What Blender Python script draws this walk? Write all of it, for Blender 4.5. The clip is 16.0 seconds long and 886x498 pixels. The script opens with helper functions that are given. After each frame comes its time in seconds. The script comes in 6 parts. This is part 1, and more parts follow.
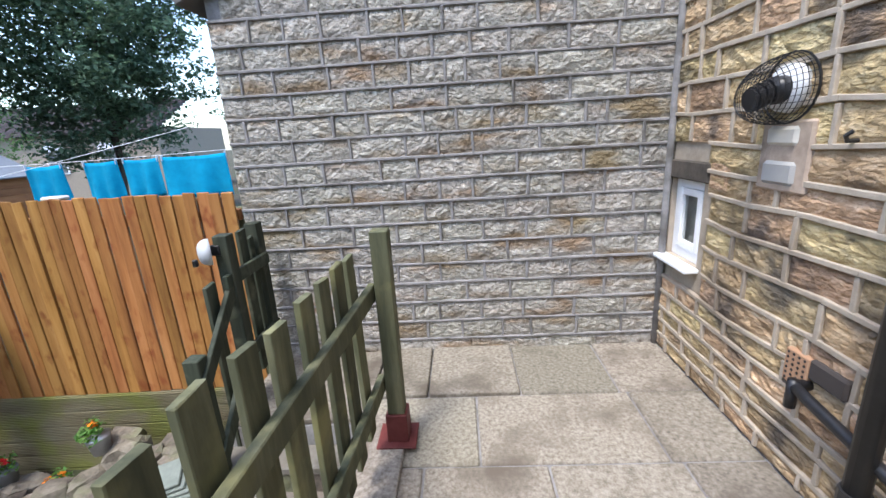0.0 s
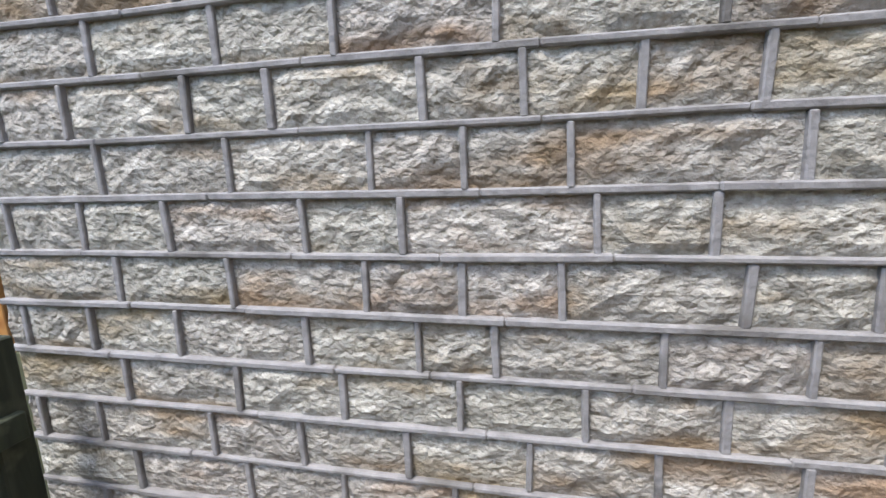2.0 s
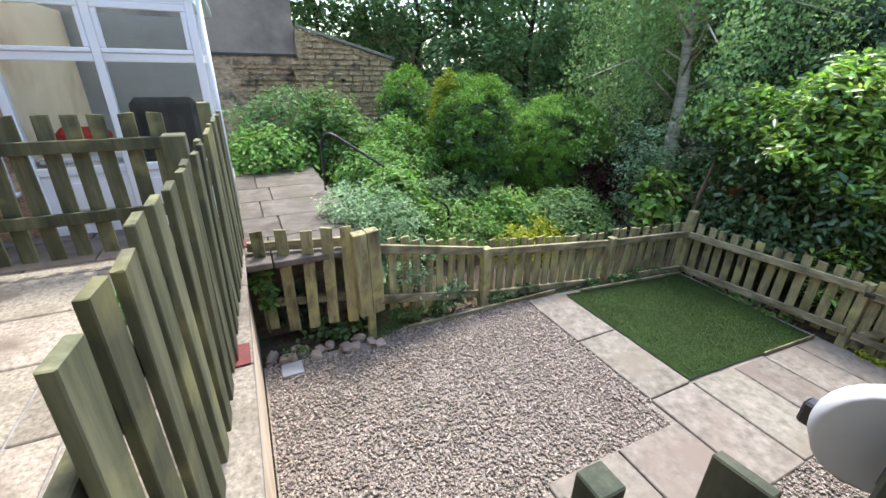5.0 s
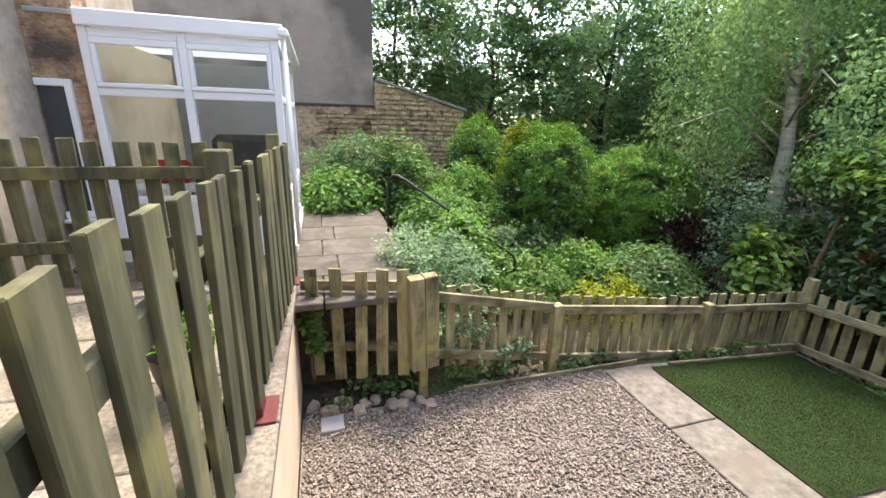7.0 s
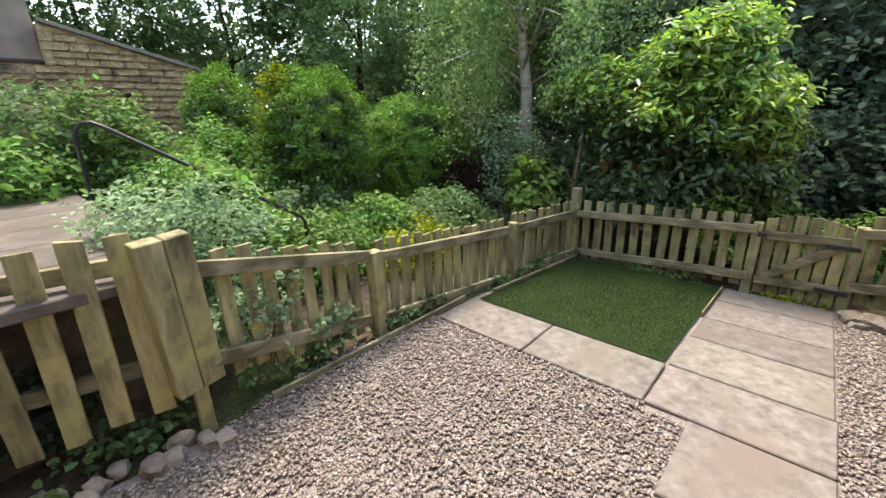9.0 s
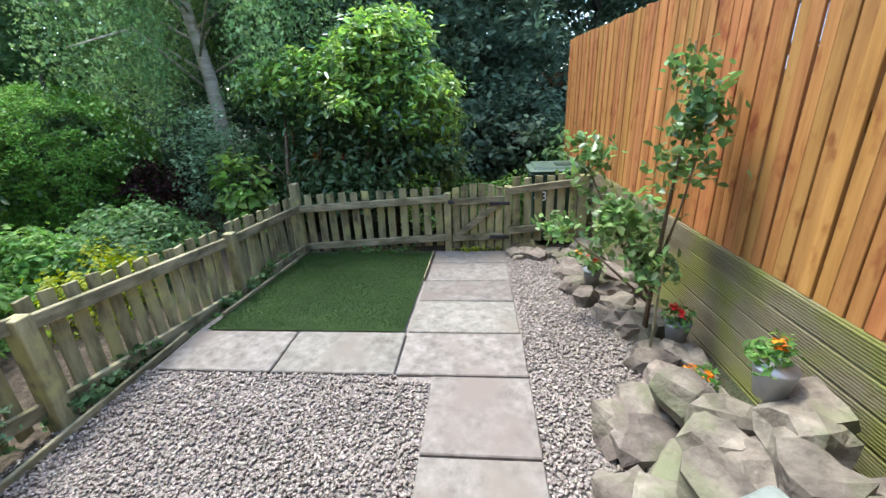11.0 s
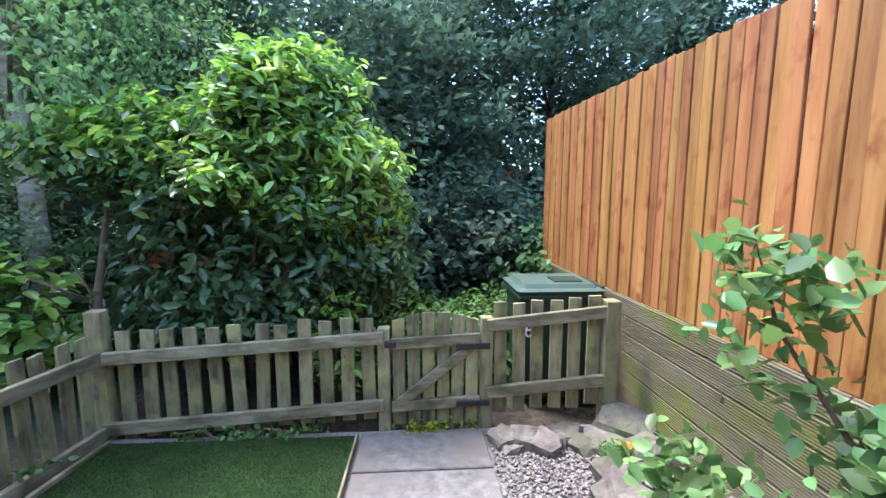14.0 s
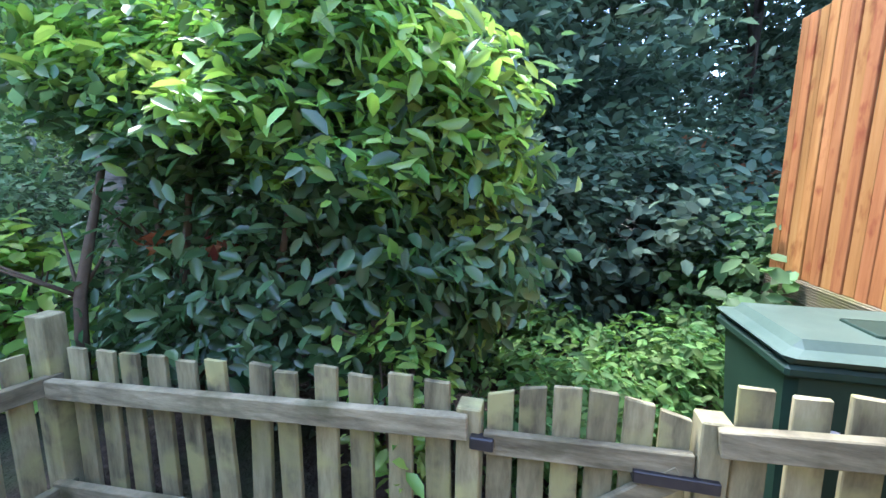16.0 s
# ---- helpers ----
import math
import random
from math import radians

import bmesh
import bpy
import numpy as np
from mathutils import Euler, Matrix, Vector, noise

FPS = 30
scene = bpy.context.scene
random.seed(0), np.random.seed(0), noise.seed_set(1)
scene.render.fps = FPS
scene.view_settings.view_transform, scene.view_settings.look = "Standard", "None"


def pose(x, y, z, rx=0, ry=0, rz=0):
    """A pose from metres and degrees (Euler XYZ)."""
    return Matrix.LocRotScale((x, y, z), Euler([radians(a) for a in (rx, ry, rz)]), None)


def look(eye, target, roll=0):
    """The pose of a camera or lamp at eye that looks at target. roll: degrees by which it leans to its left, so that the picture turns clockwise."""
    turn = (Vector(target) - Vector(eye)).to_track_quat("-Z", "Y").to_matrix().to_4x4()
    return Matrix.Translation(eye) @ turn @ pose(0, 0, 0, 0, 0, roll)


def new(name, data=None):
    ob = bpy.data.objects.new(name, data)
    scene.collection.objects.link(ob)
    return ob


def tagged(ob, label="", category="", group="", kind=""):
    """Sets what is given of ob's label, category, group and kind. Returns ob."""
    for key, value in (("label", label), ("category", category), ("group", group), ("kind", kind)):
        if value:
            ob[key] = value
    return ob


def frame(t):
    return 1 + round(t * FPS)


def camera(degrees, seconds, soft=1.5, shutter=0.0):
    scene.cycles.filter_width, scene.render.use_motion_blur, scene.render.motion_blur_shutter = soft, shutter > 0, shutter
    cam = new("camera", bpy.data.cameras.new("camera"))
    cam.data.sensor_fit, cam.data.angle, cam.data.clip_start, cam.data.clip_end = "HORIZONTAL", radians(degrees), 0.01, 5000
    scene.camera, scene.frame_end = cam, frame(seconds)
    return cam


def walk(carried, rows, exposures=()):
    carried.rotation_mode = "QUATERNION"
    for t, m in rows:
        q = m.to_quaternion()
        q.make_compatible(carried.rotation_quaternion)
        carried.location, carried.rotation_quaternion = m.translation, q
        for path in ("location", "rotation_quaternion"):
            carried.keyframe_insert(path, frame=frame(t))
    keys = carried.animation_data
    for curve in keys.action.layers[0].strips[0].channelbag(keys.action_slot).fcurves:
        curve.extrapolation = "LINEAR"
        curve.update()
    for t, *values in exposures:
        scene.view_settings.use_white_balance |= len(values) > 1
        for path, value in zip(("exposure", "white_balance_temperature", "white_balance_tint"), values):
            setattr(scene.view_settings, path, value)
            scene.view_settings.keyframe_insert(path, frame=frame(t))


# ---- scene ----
cam = camera(94.2, 16.0)
PATH = [
    (0, (-0.006, 1.753, 1.575), (-0.105, 3.678, 1.04), -3.5),
    (0.5, (0.081, 2.191, 1.534), (0.055, 4.124, 1.021), -2.4),
    (1, (0.104, 2.688, 1.507), (0.068, 4.627, 1.018), -1.5),
    (1.5, (0.103, 3.202, 1.493), (-0.053, 5.145, 1.049), -1.4),
    (2, (-0.014, 3.646, 1.483), (-0.388, 5.577, 1.123), -1.5),
    (2.5, (-0.236, 3.975, 1.485), (-1.34, 5.62, 1.218), -0.8),
    (3, (-0.54, 4.08, 1.472), (-2.271, 5.045, 1.202), -0.2),
    (3.5, (-0.7, 4.112, 1.475), (-2.662, 4.24, 1.109), -0.9),
    (4, (-0.789, 4.086, 1.457), (-2.584, 3.396, 0.909), 0.7),
    (4.5, (-0.845, 4.085, 1.412), (-2.179, 2.796, 0.664), 2.0),
    (5, (-0.77, 4.045, 1.442), (-1.567, 2.399, 0.629), 1.1),
    (5.2, (-0.765, 4.01, 1.42), (-1.36, 2.26, 0.66), 1.4),
    (7.3, (-0.934, 3.629, 1.217), (-1.483, 1.797, 0.631), 1.6),
    (7.5, (-0.975, 3.559, 1.138), (-1.559, 1.756, 0.499), 1.3),
    (8, (-1.007, 3.369, 0.913), (-1.692, 1.612, 0.245), 0.5),
    (8.5, (-1.132, 3.146, 0.668), (-2.051, 1.486, 0.036), -0.1),
    (9, (-1.146, 2.993, 0.639), (-2.54, 1.702, 0.014), -1.4),
    (9.5, (-1.162, 2.966, 0.669), (-2.888, 2.195, 0.018), -3.4),
    (9.7, (-1.172, 2.941, 0.658), (-2.961, 2.368, -0.028), -3.6),
    (11.8, (-1.557, 3.059, 0.681), (-3.467, 3.027, 0.088), -0.9),
    (12, (-1.681, 3.041, 0.671), (-3.621, 3.038, 0.185), -0.8),
    (12.5, (-2.047, 3.015, 0.603), (-4.024, 3.055, 0.302), -0.8),
    (13, (-2.486, 2.962, 0.542), (-4.468, 3.037, 0.288), -0.4),
    (13.5, (-2.952, 2.929, 0.512), (-4.934, 3.006, 0.253), -0.2),
    (14, (-3.364, 2.865, 0.451), (-5.344, 2.989, 0.202), 0.1),
    (14.5, (-3.781, 2.8, 0.418), (-5.758, 2.949, 0.156), 0.8),
    (15, (-4.178, 2.793, 0.388), (-6.155, 2.861, 0.097), 1.1),
    (15.5, (-4.492, 2.687, 0.387), (-6.461, 2.615, 0.04), 1.8),
    (16, (-4.917, 2.841, 0.284), (-6.833, 2.366, -0.034), 0.6),
]
EXPOSURES = [(0, 2.0, 6150, 10), (1.5, 2.0, 6150, 10), (3, 2.35, 6500, 9), (4.5, 2.7, 6200, 10), (5, 2.5, 6600, 9), (7.5, 2.6, 7600, 13), (9, 2.45, 7600, 12), (9.5, 2.5, 6900, 8), (12, 2.58, 6100, 6), (14, 2.82, 5700, 13), (15, 3.1, 5500, 16), (16, 3.35, 5500, 16)]
walk(cam, [(t, look(eye, target, roll)) for t, eye, target, roll in PATH], EXPOSURES)

# ---- world and sun ----
SUN_ELEVATION = 65.0
world = bpy.data.worlds.new("sky")
scene.world = world
world.use_nodes = True
wn = world.node_tree.nodes
sky = wn.new("ShaderNodeTexSky")
sky.sky_type, sky.sun_disc = "NISHITA", False
sky.sun_elevation, sky.sun_rotation = radians(SUN_ELEVATION), radians(215.0)
sky.air_density, sky.dust_density, sky.ozone_density = 1.0, 1.5, 1.0
wn["Background"].inputs["Strength"].default_value = 0.15
world.node_tree.links.new(sky.outputs[0], wn["Background"].inputs["Color"])
sun_data = bpy.data.lights.new("sun", "SUN")
sun_data.energy, sun_data.angle, sun_data.color = 1.1, radians(14), (1.0, 0.95, 0.88)
sun_lamp = new("sun", sun_data)
sun_lamp.matrix_world = look((-2.4, -3.4, 9.0), (0, 0, 0))


# ---- small helpers ----
rng = random.Random(7)
nrng = np.random.RandomState(7)


def mesh_of(name, bm, material=None, smooth=False):
    me = bpy.data.meshes.new(name)
    bm.to_mesh(me)
    bm.free()
    if material:
        me.materials.append(material)
    if smooth:
        me.polygons.foreach_set("use_smooth", [True] * len(me.polygons))
    return me


def part(name, bm, material, parent=None, label="", smooth=False):
    me = bm if isinstance(bm, bpy.types.Mesh) else mesh_of(name, bm, material, smooth)
    ob = new(name, me)
    if parent:
        ob.parent = parent
    if label:
        ob["label"] = label
    return ob


def thing(name, label, category, at=(0, 0, 0), group="", kind=""):
    ob = new(name)
    ob.empty_display_size = 0.1
    ob.location = at
    return tagged(ob, label, category, group, kind)


def box(bm, x0, x1, y0, y1, z0, z1, bevel=0.0, m=None):
    """A box between two corners, with its edges bevelled."""
    made = bmesh.ops.create_cube(bm, size=1.0)["verts"]
    for v in made:
        v.co = Vector((x0 + (v.co.x + 0.5) * (x1 - x0), y0 + (v.co.y + 0.5) * (y1 - y0), z0 + (v.co.z + 0.5) * (z1 - z0)))
    if bevel:
        edges = {e for v in made for e in v.link_edges}
        out = bmesh.ops.bevel(bm, geom=list(edges), offset=bevel, segments=1, affect="EDGES")
        made = list({v for f in out["faces"] for v in f.verts} | {v for v in made if v.is_valid})
    if m:
        for v in made:
            v.co = m @ v.co
    return made


def boxed(name, dims, material, parent, bevel=0.004, label="", m=None):
    bm = bmesh.new()
    box(bm, *dims, bevel=bevel, m=m)
    return part(name, bm, material, parent, label)


def tube(bm, points, radii, sides=8, cap=True):
    """A round, tapering tube through points."""
    rings = []
    n = len(points)
    for i, p in enumerate(points):
        p = Vector(p)
        a = Vector(points[max(i - 1, 0)])
        b = Vector(points[min(i + 1, n - 1)])
        d = (b - a).normalized()
        u = d.orthogonal().normalized() if i == 0 else (u - d * u.dot(d)).normalized()
        w = d.cross(u)
        r = radii[i] if isinstance(radii, (list, tuple)) else radii
        rings.append([bm.verts.new(p + (u * math.cos(2 * math.pi * k / sides) + w * math.sin(2 * math.pi * k / sides)) * r) for k in range(sides)])
    for a, b in zip(rings, rings[1:]):
        for k in range(sides):
            bm.faces.new((a[k], a[(k + 1) % sides], b[(k + 1) % sides], b[k]))
    if cap:
        bm.faces.new(rings[0][::-1])
        bm.faces.new(rings[-1])


def np_mesh(name, verts, faces, material, smooth=False):
    """A mesh from arrays whose faces all have the same number of corners."""
    me = bpy.data.meshes.new(name)
    me.vertices.add(len(verts))
    me.vertices.foreach_set("co", np.asarray(verts, dtype=np.float32).ravel())
    k = faces.shape[1]
    me.loops.add(faces.size)
    me.loops.foreach_set("vertex_index", faces.astype(np.int32).ravel())
    me.polygons.add(len(faces))
    me.polygons.foreach_set("loop_start", np.arange(0, faces.size, k, dtype=np.int32))
    if smooth:
        me.polygons.foreach_set("use_smooth", np.ones(len(faces), dtype=bool))
    me.materials.append(material)
    me.update(calc_edges=True)
    return me


# ---- materials ----
def surface(name, colors, scale=6.0, detail=8.0, rough=0.8, bump=0.3, bump_scale=None, bump_dist=0.01, per_object=0.0, per_island=0.0,
            stain=None, stain_scale=0.8, stain_cover=0.5, stretch=(1, 1, 1), metal=0.0, translucent=0.0, spec=0.3, hue=0.0, stain_stretch=(1, 1, 1)):
    """A node material: colours along a noise, large stains, chance from piece to piece, fine relief."""
    mat = bpy.data.materials.new(name)
    mat.use_nodes = True
    nt = mat.node_tree
    n, l = nt.nodes, nt.links
    bsdf = n["Principled BSDF"]
    bsdf.inputs["Roughness"].default_value = rough
    bsdf.inputs["Metallic"].default_value = metal
    bsdf.inputs["Specular IOR Level"].default_value = spec
    tc = n.new("ShaderNodeNewGeometry")
    mapping = n.new("ShaderNodeMapping")
    mapping.inputs["Scale"].default_value = stretch
    l.new(tc.outputs["Position"], mapping.inputs["Vector"])
    vec = mapping.outputs[0]
    info = n.new("ShaderNodeObjectInfo")
    noise_node = n.new("ShaderNodeTexNoise")
    noise_node.noise_dimensions = "4D"
    noise_node.inputs["Scale"].default_value = scale
    noise_node.inputs["Detail"].default_value = detail
    noise_node.inputs["Roughness"].default_value = 0.65
    l.new(vec, noise_node.inputs["Vector"])
    if per_object:
        mul = n.new("ShaderNodeMath")
        mul.operation = "MULTIPLY"
        mul.inputs[1].default_value = 37.0
        l.new(info.outputs["Random"], mul.inputs[0])
        l.new(mul.outputs[0], noise_node.inputs["W"])
    ramp = n.new("ShaderNodeValToRGB")
    els = ramp.color_ramp.elements
    while len(els) < len(colors):
        els.new(0.5)
    for k, c in enumerate(colors):
        els[k].position = 0.3 + 0.4 * k / max(len(colors) - 1, 1)
        els[k].color = (*c, 1)
    l.new(noise_node.outputs["Fac"], ramp.inputs[0])
    col = ramp.outputs[0]
    if stain:
        sn = n.new("ShaderNodeTexNoise")
        sn.inputs["Scale"].default_value = stain_scale
        sn.inputs["Detail"].default_value = 5.0
        sm = n.new("ShaderNodeMapping")
        sm.inputs["Scale"].default_value = stain_stretch
        l.new(tc.outputs["Position"], sm.inputs["Vector"])
        l.new(sm.outputs[0], sn.inputs["Vector"])
        sr = n.new("ShaderNodeMapRange")
        sr.inputs["From Min"].default_value = 0.62 - 0.3 * stain_cover
        sr.inputs["From Max"].default_value = 0.78 - 0.3 * stain_cover
        l.new(sn.outputs["Fac"], sr.inputs["Value"])
        mix = n.new("ShaderNodeMix")
        mix.data_type = "RGBA"
        l.new(sr.outputs[0], mix.inputs["Factor"])
        l.new(col, mix.inputs["A"])
        mix.inputs["B"].default_value = (*stain, 1)
        col = mix.outputs["Result"]
    for amount, source in ((per_object, info.outputs["Random"]), (per_island, tc.outputs["Random Per Island"])):
        if amount:
            hsv = n.new("ShaderNodeHueSaturation")
            mr = n.new("ShaderNodeMapRange")
            mr.inputs["To Min"].default_value = 1 - amount
            mr.inputs["To Max"].default_value = 1 + amount
            l.new(source, mr.inputs["Value"])
            l.new(mr.outputs[0], hsv.inputs["Value"])
            if hue:
                frac = n.new("ShaderNodeMath")
                frac.operation = "MULTIPLY"
                frac.inputs[1].default_value = 7.31
                fr2 = n.new("ShaderNodeMath")
                fr2.operation = "FRACT"
                hr = n.new("ShaderNodeMapRange")
                hr.inputs["To Min"].default_value = 0.5 - hue
                hr.inputs["To Max"].default_value = 0.5 + hue
                l.new(source, frac.inputs[0])
                l.new(frac.outputs[0], fr2.inputs[0])
                l.new(fr2.outputs[0], hr.inputs["Value"])
                l.new(hr.outputs[0], hsv.inputs["Hue"])
            l.new(col, hsv.inputs["Color"])
            col = hsv.outputs[0]
    l.new(col, bsdf.inputs["Base Color"])
    if bump:
        bn = n.new("ShaderNodeTexNoise")
        bn.inputs["Scale"].default_value = bump_scale or scale * 4
        bn.inputs["Detail"].default_value = 6.0
        l.new(vec, bn.inputs["Vector"])
        bp = n.new("ShaderNodeBump")
        bp.inputs["Strength"].default_value = bump
        bp.inputs["Distance"].default_value = bump_dist
        l.new(bn.outputs["Fac"], bp.inputs["Height"])
        l.new(bp.outputs[0], bsdf.inputs["Normal"])
    if translucent:
        tr = n.new("ShaderNodeBsdfTranslucent")
        bright = n.new("ShaderNodeHueSaturation")
        bright.inputs["Value"].default_value = 1.5
        bright.inputs["Saturation"].default_value = 1.15
        l.new(col, bright.inputs["Color"])
        l.new(bright.outputs[0], tr.inputs["Color"])
        ms = n.new("ShaderNodeMixShader")
        ms.inputs[0].default_value = translucent
        l.new(bsdf.outputs[0], ms.inputs[1])
        l.new(tr.outputs[0], ms.inputs[2])
        l.new(ms.outputs[0], n["Material Output"].inputs["Surface"])
    return mat


M_BLOCK = surface("split_stone", [(0.16, 0.145, 0.12), (0.36, 0.337, 0.292), (0.54, 0.51, 0.45)], 26, 12, 0.92, 1.0, 44, 0.026, per_object=0.13,
                  stretch=(0.9, 1, 1.15), stain=(0.25, 0.185, 0.115), stain_scale=3.4, stain_cover=0.36, hue=0.014, stain_stretch=(0.7, 1, 2.2))
M_POINT = surface("cement_pointing", [(0.17, 0.16, 0.155), (0.25, 0.24, 0.235), (0.31, 0.295, 0.285)], 14, 9, 0.9, 0.7, 70, 0.006, stain=(0.13, 0.122, 0.112), stain_scale=4.5, stain_cover=0.3)
M_SAND = surface("sandstone", [(0.17, 0.125, 0.08), (0.47, 0.335, 0.185), (0.70, 0.55, 0.36)], 11, 12, 0.92, 1.0, 30, 0.03, per_object=0.24,
                 stretch=(1, 0.8, 1.7), stain=(0.13, 0.105, 0.08), stain_scale=3.2, stain_cover=0.30, hue=0.02)
M_POINT2 = surface("old_pointing", [(0.324, 0.27, 0.21), (0.504, 0.432, 0.342)], 9, 6, 0.9, 0.5, 50, 0.006, stain=(0.2, 0.16, 0.12), stain_cover=0.25)
M_FLAG = surface("sandstone_flag", [(0.105, 0.09, 0.068), (0.24, 0.212, 0.168), (0.36, 0.33, 0.275)], 46, 14, 0.8, 0.5, 70, 0.006, per_object=0.24,
                 stain=(0.125, 0.105, 0.08), stain_scale=2.3, stain_cover=0.36, hue=0.012)
M_CONC = surface("grey_flag", [(0.0924, 0.0798, 0.06552), (0.168, 0.1512, 0.1277), (0.252, 0.231, 0.2016)], 13, 12, 0.85, 0.25, 60, 0.004, per_object=0.16,
                 stain=(0.16, 0.135, 0.11), stain_scale=1.8, stain_cover=0.42, hue=0.015)
M_TERRACE = surface("worn_terrace_flag", [(0.06, 0.05, 0.042), (0.11, 0.095, 0.08), (0.16, 0.14, 0.12)], 6, 9, 0.85, 0.35, 40, 0.006, per_object=0.15, stain=(0.09, 0.08, 0.06), stain_scale=2.0, stain_cover=0.35)
M_GREENWOOD = surface("green_stained_wood", [(0.040, 0.045, 0.026), (0.095, 0.098, 0.054), (0.185, 0.18, 0.105)], 12, 9, 0.82, 0.6, 34, 0.005, per_object=0.25,
                      stretch=(1, 1, 0.12), stain=(0.20, 0.19, 0.085), stain_scale=4, stain_cover=0.26)
M_DARKGREEN = surface("dark_green_stain", [(0.016, 0.02, 0.014), (0.034, 0.042, 0.026), (0.075, 0.08, 0.055)], 12, 9, 0.75, 0.6, 34, 0.005, per_object=0.2,
                      stretch=(1, 1, 0.12), stain=(0.10, 0.105, 0.07), stain_scale=7, stain_cover=0.18)
M_OLDWOOD = surface("weathered_wood", [(0.06, 0.052, 0.03), (0.235, 0.21, 0.11), (0.43, 0.39, 0.215)], 12, 9, 0.88, 0.7, 34, 0.006, per_object=0.26,
                    stretch=(1, 1, 0.2), stain=(0.33, 0.31, 0.13), stain_scale=6, stain_cover=0.4)
M_OLDRAIL = surface("weathered_rail", [(0.075, 0.064, 0.036), (0.225, 0.198, 0.115), (0.40, 0.357, 0.22)], 11, 9, 0.88, 0.7, 34, 0.006, per_object=0.15,
                    stretch=(0.3, 0.3, 1.5), stain=(0.10, 0.095, 0.045), stain_scale=4, stain_cover=0.35)
M_ORANGE = surface("orange_board", [(0.18, 0.07, 0.019), (0.33, 0.146, 0.042), (0.43, 0.212, 0.072)], 12, 9, 0.62, 0.4, 40, 0.004, per_object=0.2, hue=0.012,
                   stretch=(1, 1, 0.09), stain=(0.20, 0.06, 0.016), stain_scale=11, stain_cover=0.22, stain_stretch=(1, 1, 0.55))
M_DECK = surface("mossy_decking", [(0.0962, 0.0777, 0.0444), (0.148, 0.1258, 0.074), (0.1998, 0.1813, 0.1147)], 6, 8, 0.85, 0.3, 40, 0.004, per_object=0.12,
                 stretch=(0.2, 1, 1), stain=(0.135, 0.14, 0.035), stain_scale=2.4, stain_cover=0.5)
M_GRAVEL = surface("gravel_stone", [(0.13, 0.108, 0.09), (0.245, 0.208, 0.177), (0.36, 0.318, 0.275)], 30, 3, 0.85, 0.2, 120, 0.002, per_island=0.45, hue=0.035)
M_BED = surface("gravel_bed", [(0.128, 0.108, 0.092), (0.232, 0.2, 0.172), (0.304, 0.272, 0.24)], 60, 6, 0.95, 0.9, 80, 0.015)
M_SOIL = surface("soil", [(0.028, 0.02, 0.013), (0.06, 0.045, 0.03), (0.11, 0.085, 0.058)], 14, 11, 0.95, 1.0, 30, 0.04, stain=(0.04, 0.06, 0.02), stain_scale=1.2, stain_cover=0.5)
M_TURF = surface("artificial_turf", [(0.010, 0.026, 0.004), (0.019, 0.043, 0.007), (0.032, 0.065, 0.013)], 5, 8, 0.8, 0.6, 150, 0.01)
M_BLADE = surface("turf_blade", [(0.016, 0.038, 0.005), (0.043, 0.085, 0.012)], 2.2, 7, 0.7, 0, per_island=0.3, translucent=0.2)
M_RENDERW = surface("cream_render", [(0.70, 0.56, 0.40), (0.80, 0.68, 0.52)], 3, 9, 0.9, 0.3, 60, 0.003, stain=(0.56, 0.42, 0.28), stain_scale=1.5, stain_cover=0.35)
M_ROUGHCAST = surface("brown_roughcast", [(0.25, 0.195, 0.15), (0.32, 0.255, 0.20)], 4, 8, 0.95, 0.8, 90, 0.01, stain=(0.12, 0.1, 0.08), stain_scale=0.7)
M_UPVC = surface("white_upvc", [(0.78, 0.79, 0.81), (0.83, 0.84, 0.85)], 2, 3, 0.35, 0.05, 30, 0.001, spec=0.5)
M_IRON = surface("black_iron", [(0.012, 0.012, 0.013), (0.025, 0.024, 0.024)], 20, 4, 0.45, 0.2, 80, 0.002, spec=0.5)
M_PLASTICB = surface("black_plastic", [(0.010, 0.010, 0.012), (0.02, 0.02, 0.022)], 20, 4, 0.4, 0.05, 60, 0.001, spec=0.5)
M_RED = surface("red_oxide_paint", [(0.10, 0.022, 0.02), (0.17, 0.045, 0.04)], 12, 6, 0.6, 0.2, 60, 0.003)
M_GREYPL = surface("grey_dish_plastic", [(0.42, 0.44, 0.45), (0.50, 0.52, 0.53)], 6, 4, 0.5, 0.05, 40, 0.001, spec=0.4)
M_ROCK = surface("rockery_stone", [(0.06, 0.05, 0.04), (0.15, 0.125, 0.098), (0.26, 0.225, 0.178)], 7, 10, 0.92, 0.9, 22, 0.02, per_object=0.25,
                 stain=(0.13, 0.135, 0.075), stain_scale=3, stain_cover=0.35, hue=0.015)
M_PALE = surface("pale_stone", [(0.15, 0.12, 0.095), (0.27, 0.225, 0.18), (0.37, 0.315, 0.26)], 9, 10, 0.9, 0.8, 30, 0.012, per_object=0.25, hue=0.015)
M_BARK = surface("dark_bark", [(0.03, 0.024, 0.018), (0.075, 0.06, 0.045)], 9, 8, 0.95, 0.9, 25, 0.02, stretch=(1, 1, 0.3))
M_BIRCH = surface("birch_bark", [(0.14, 0.115, 0.09), (0.44, 0.37, 0.29), (0.60, 0.53, 0.45)], 7, 8, 0.85, 0.6, 30, 0.01, stretch=(0.6, 0.6, 2.2))
M_STEM = surface("brown_stem", [(0.08, 0.055, 0.03), (0.15, 0.11, 0.07)], 12, 6, 0.85, 0.4, 40, 0.004)


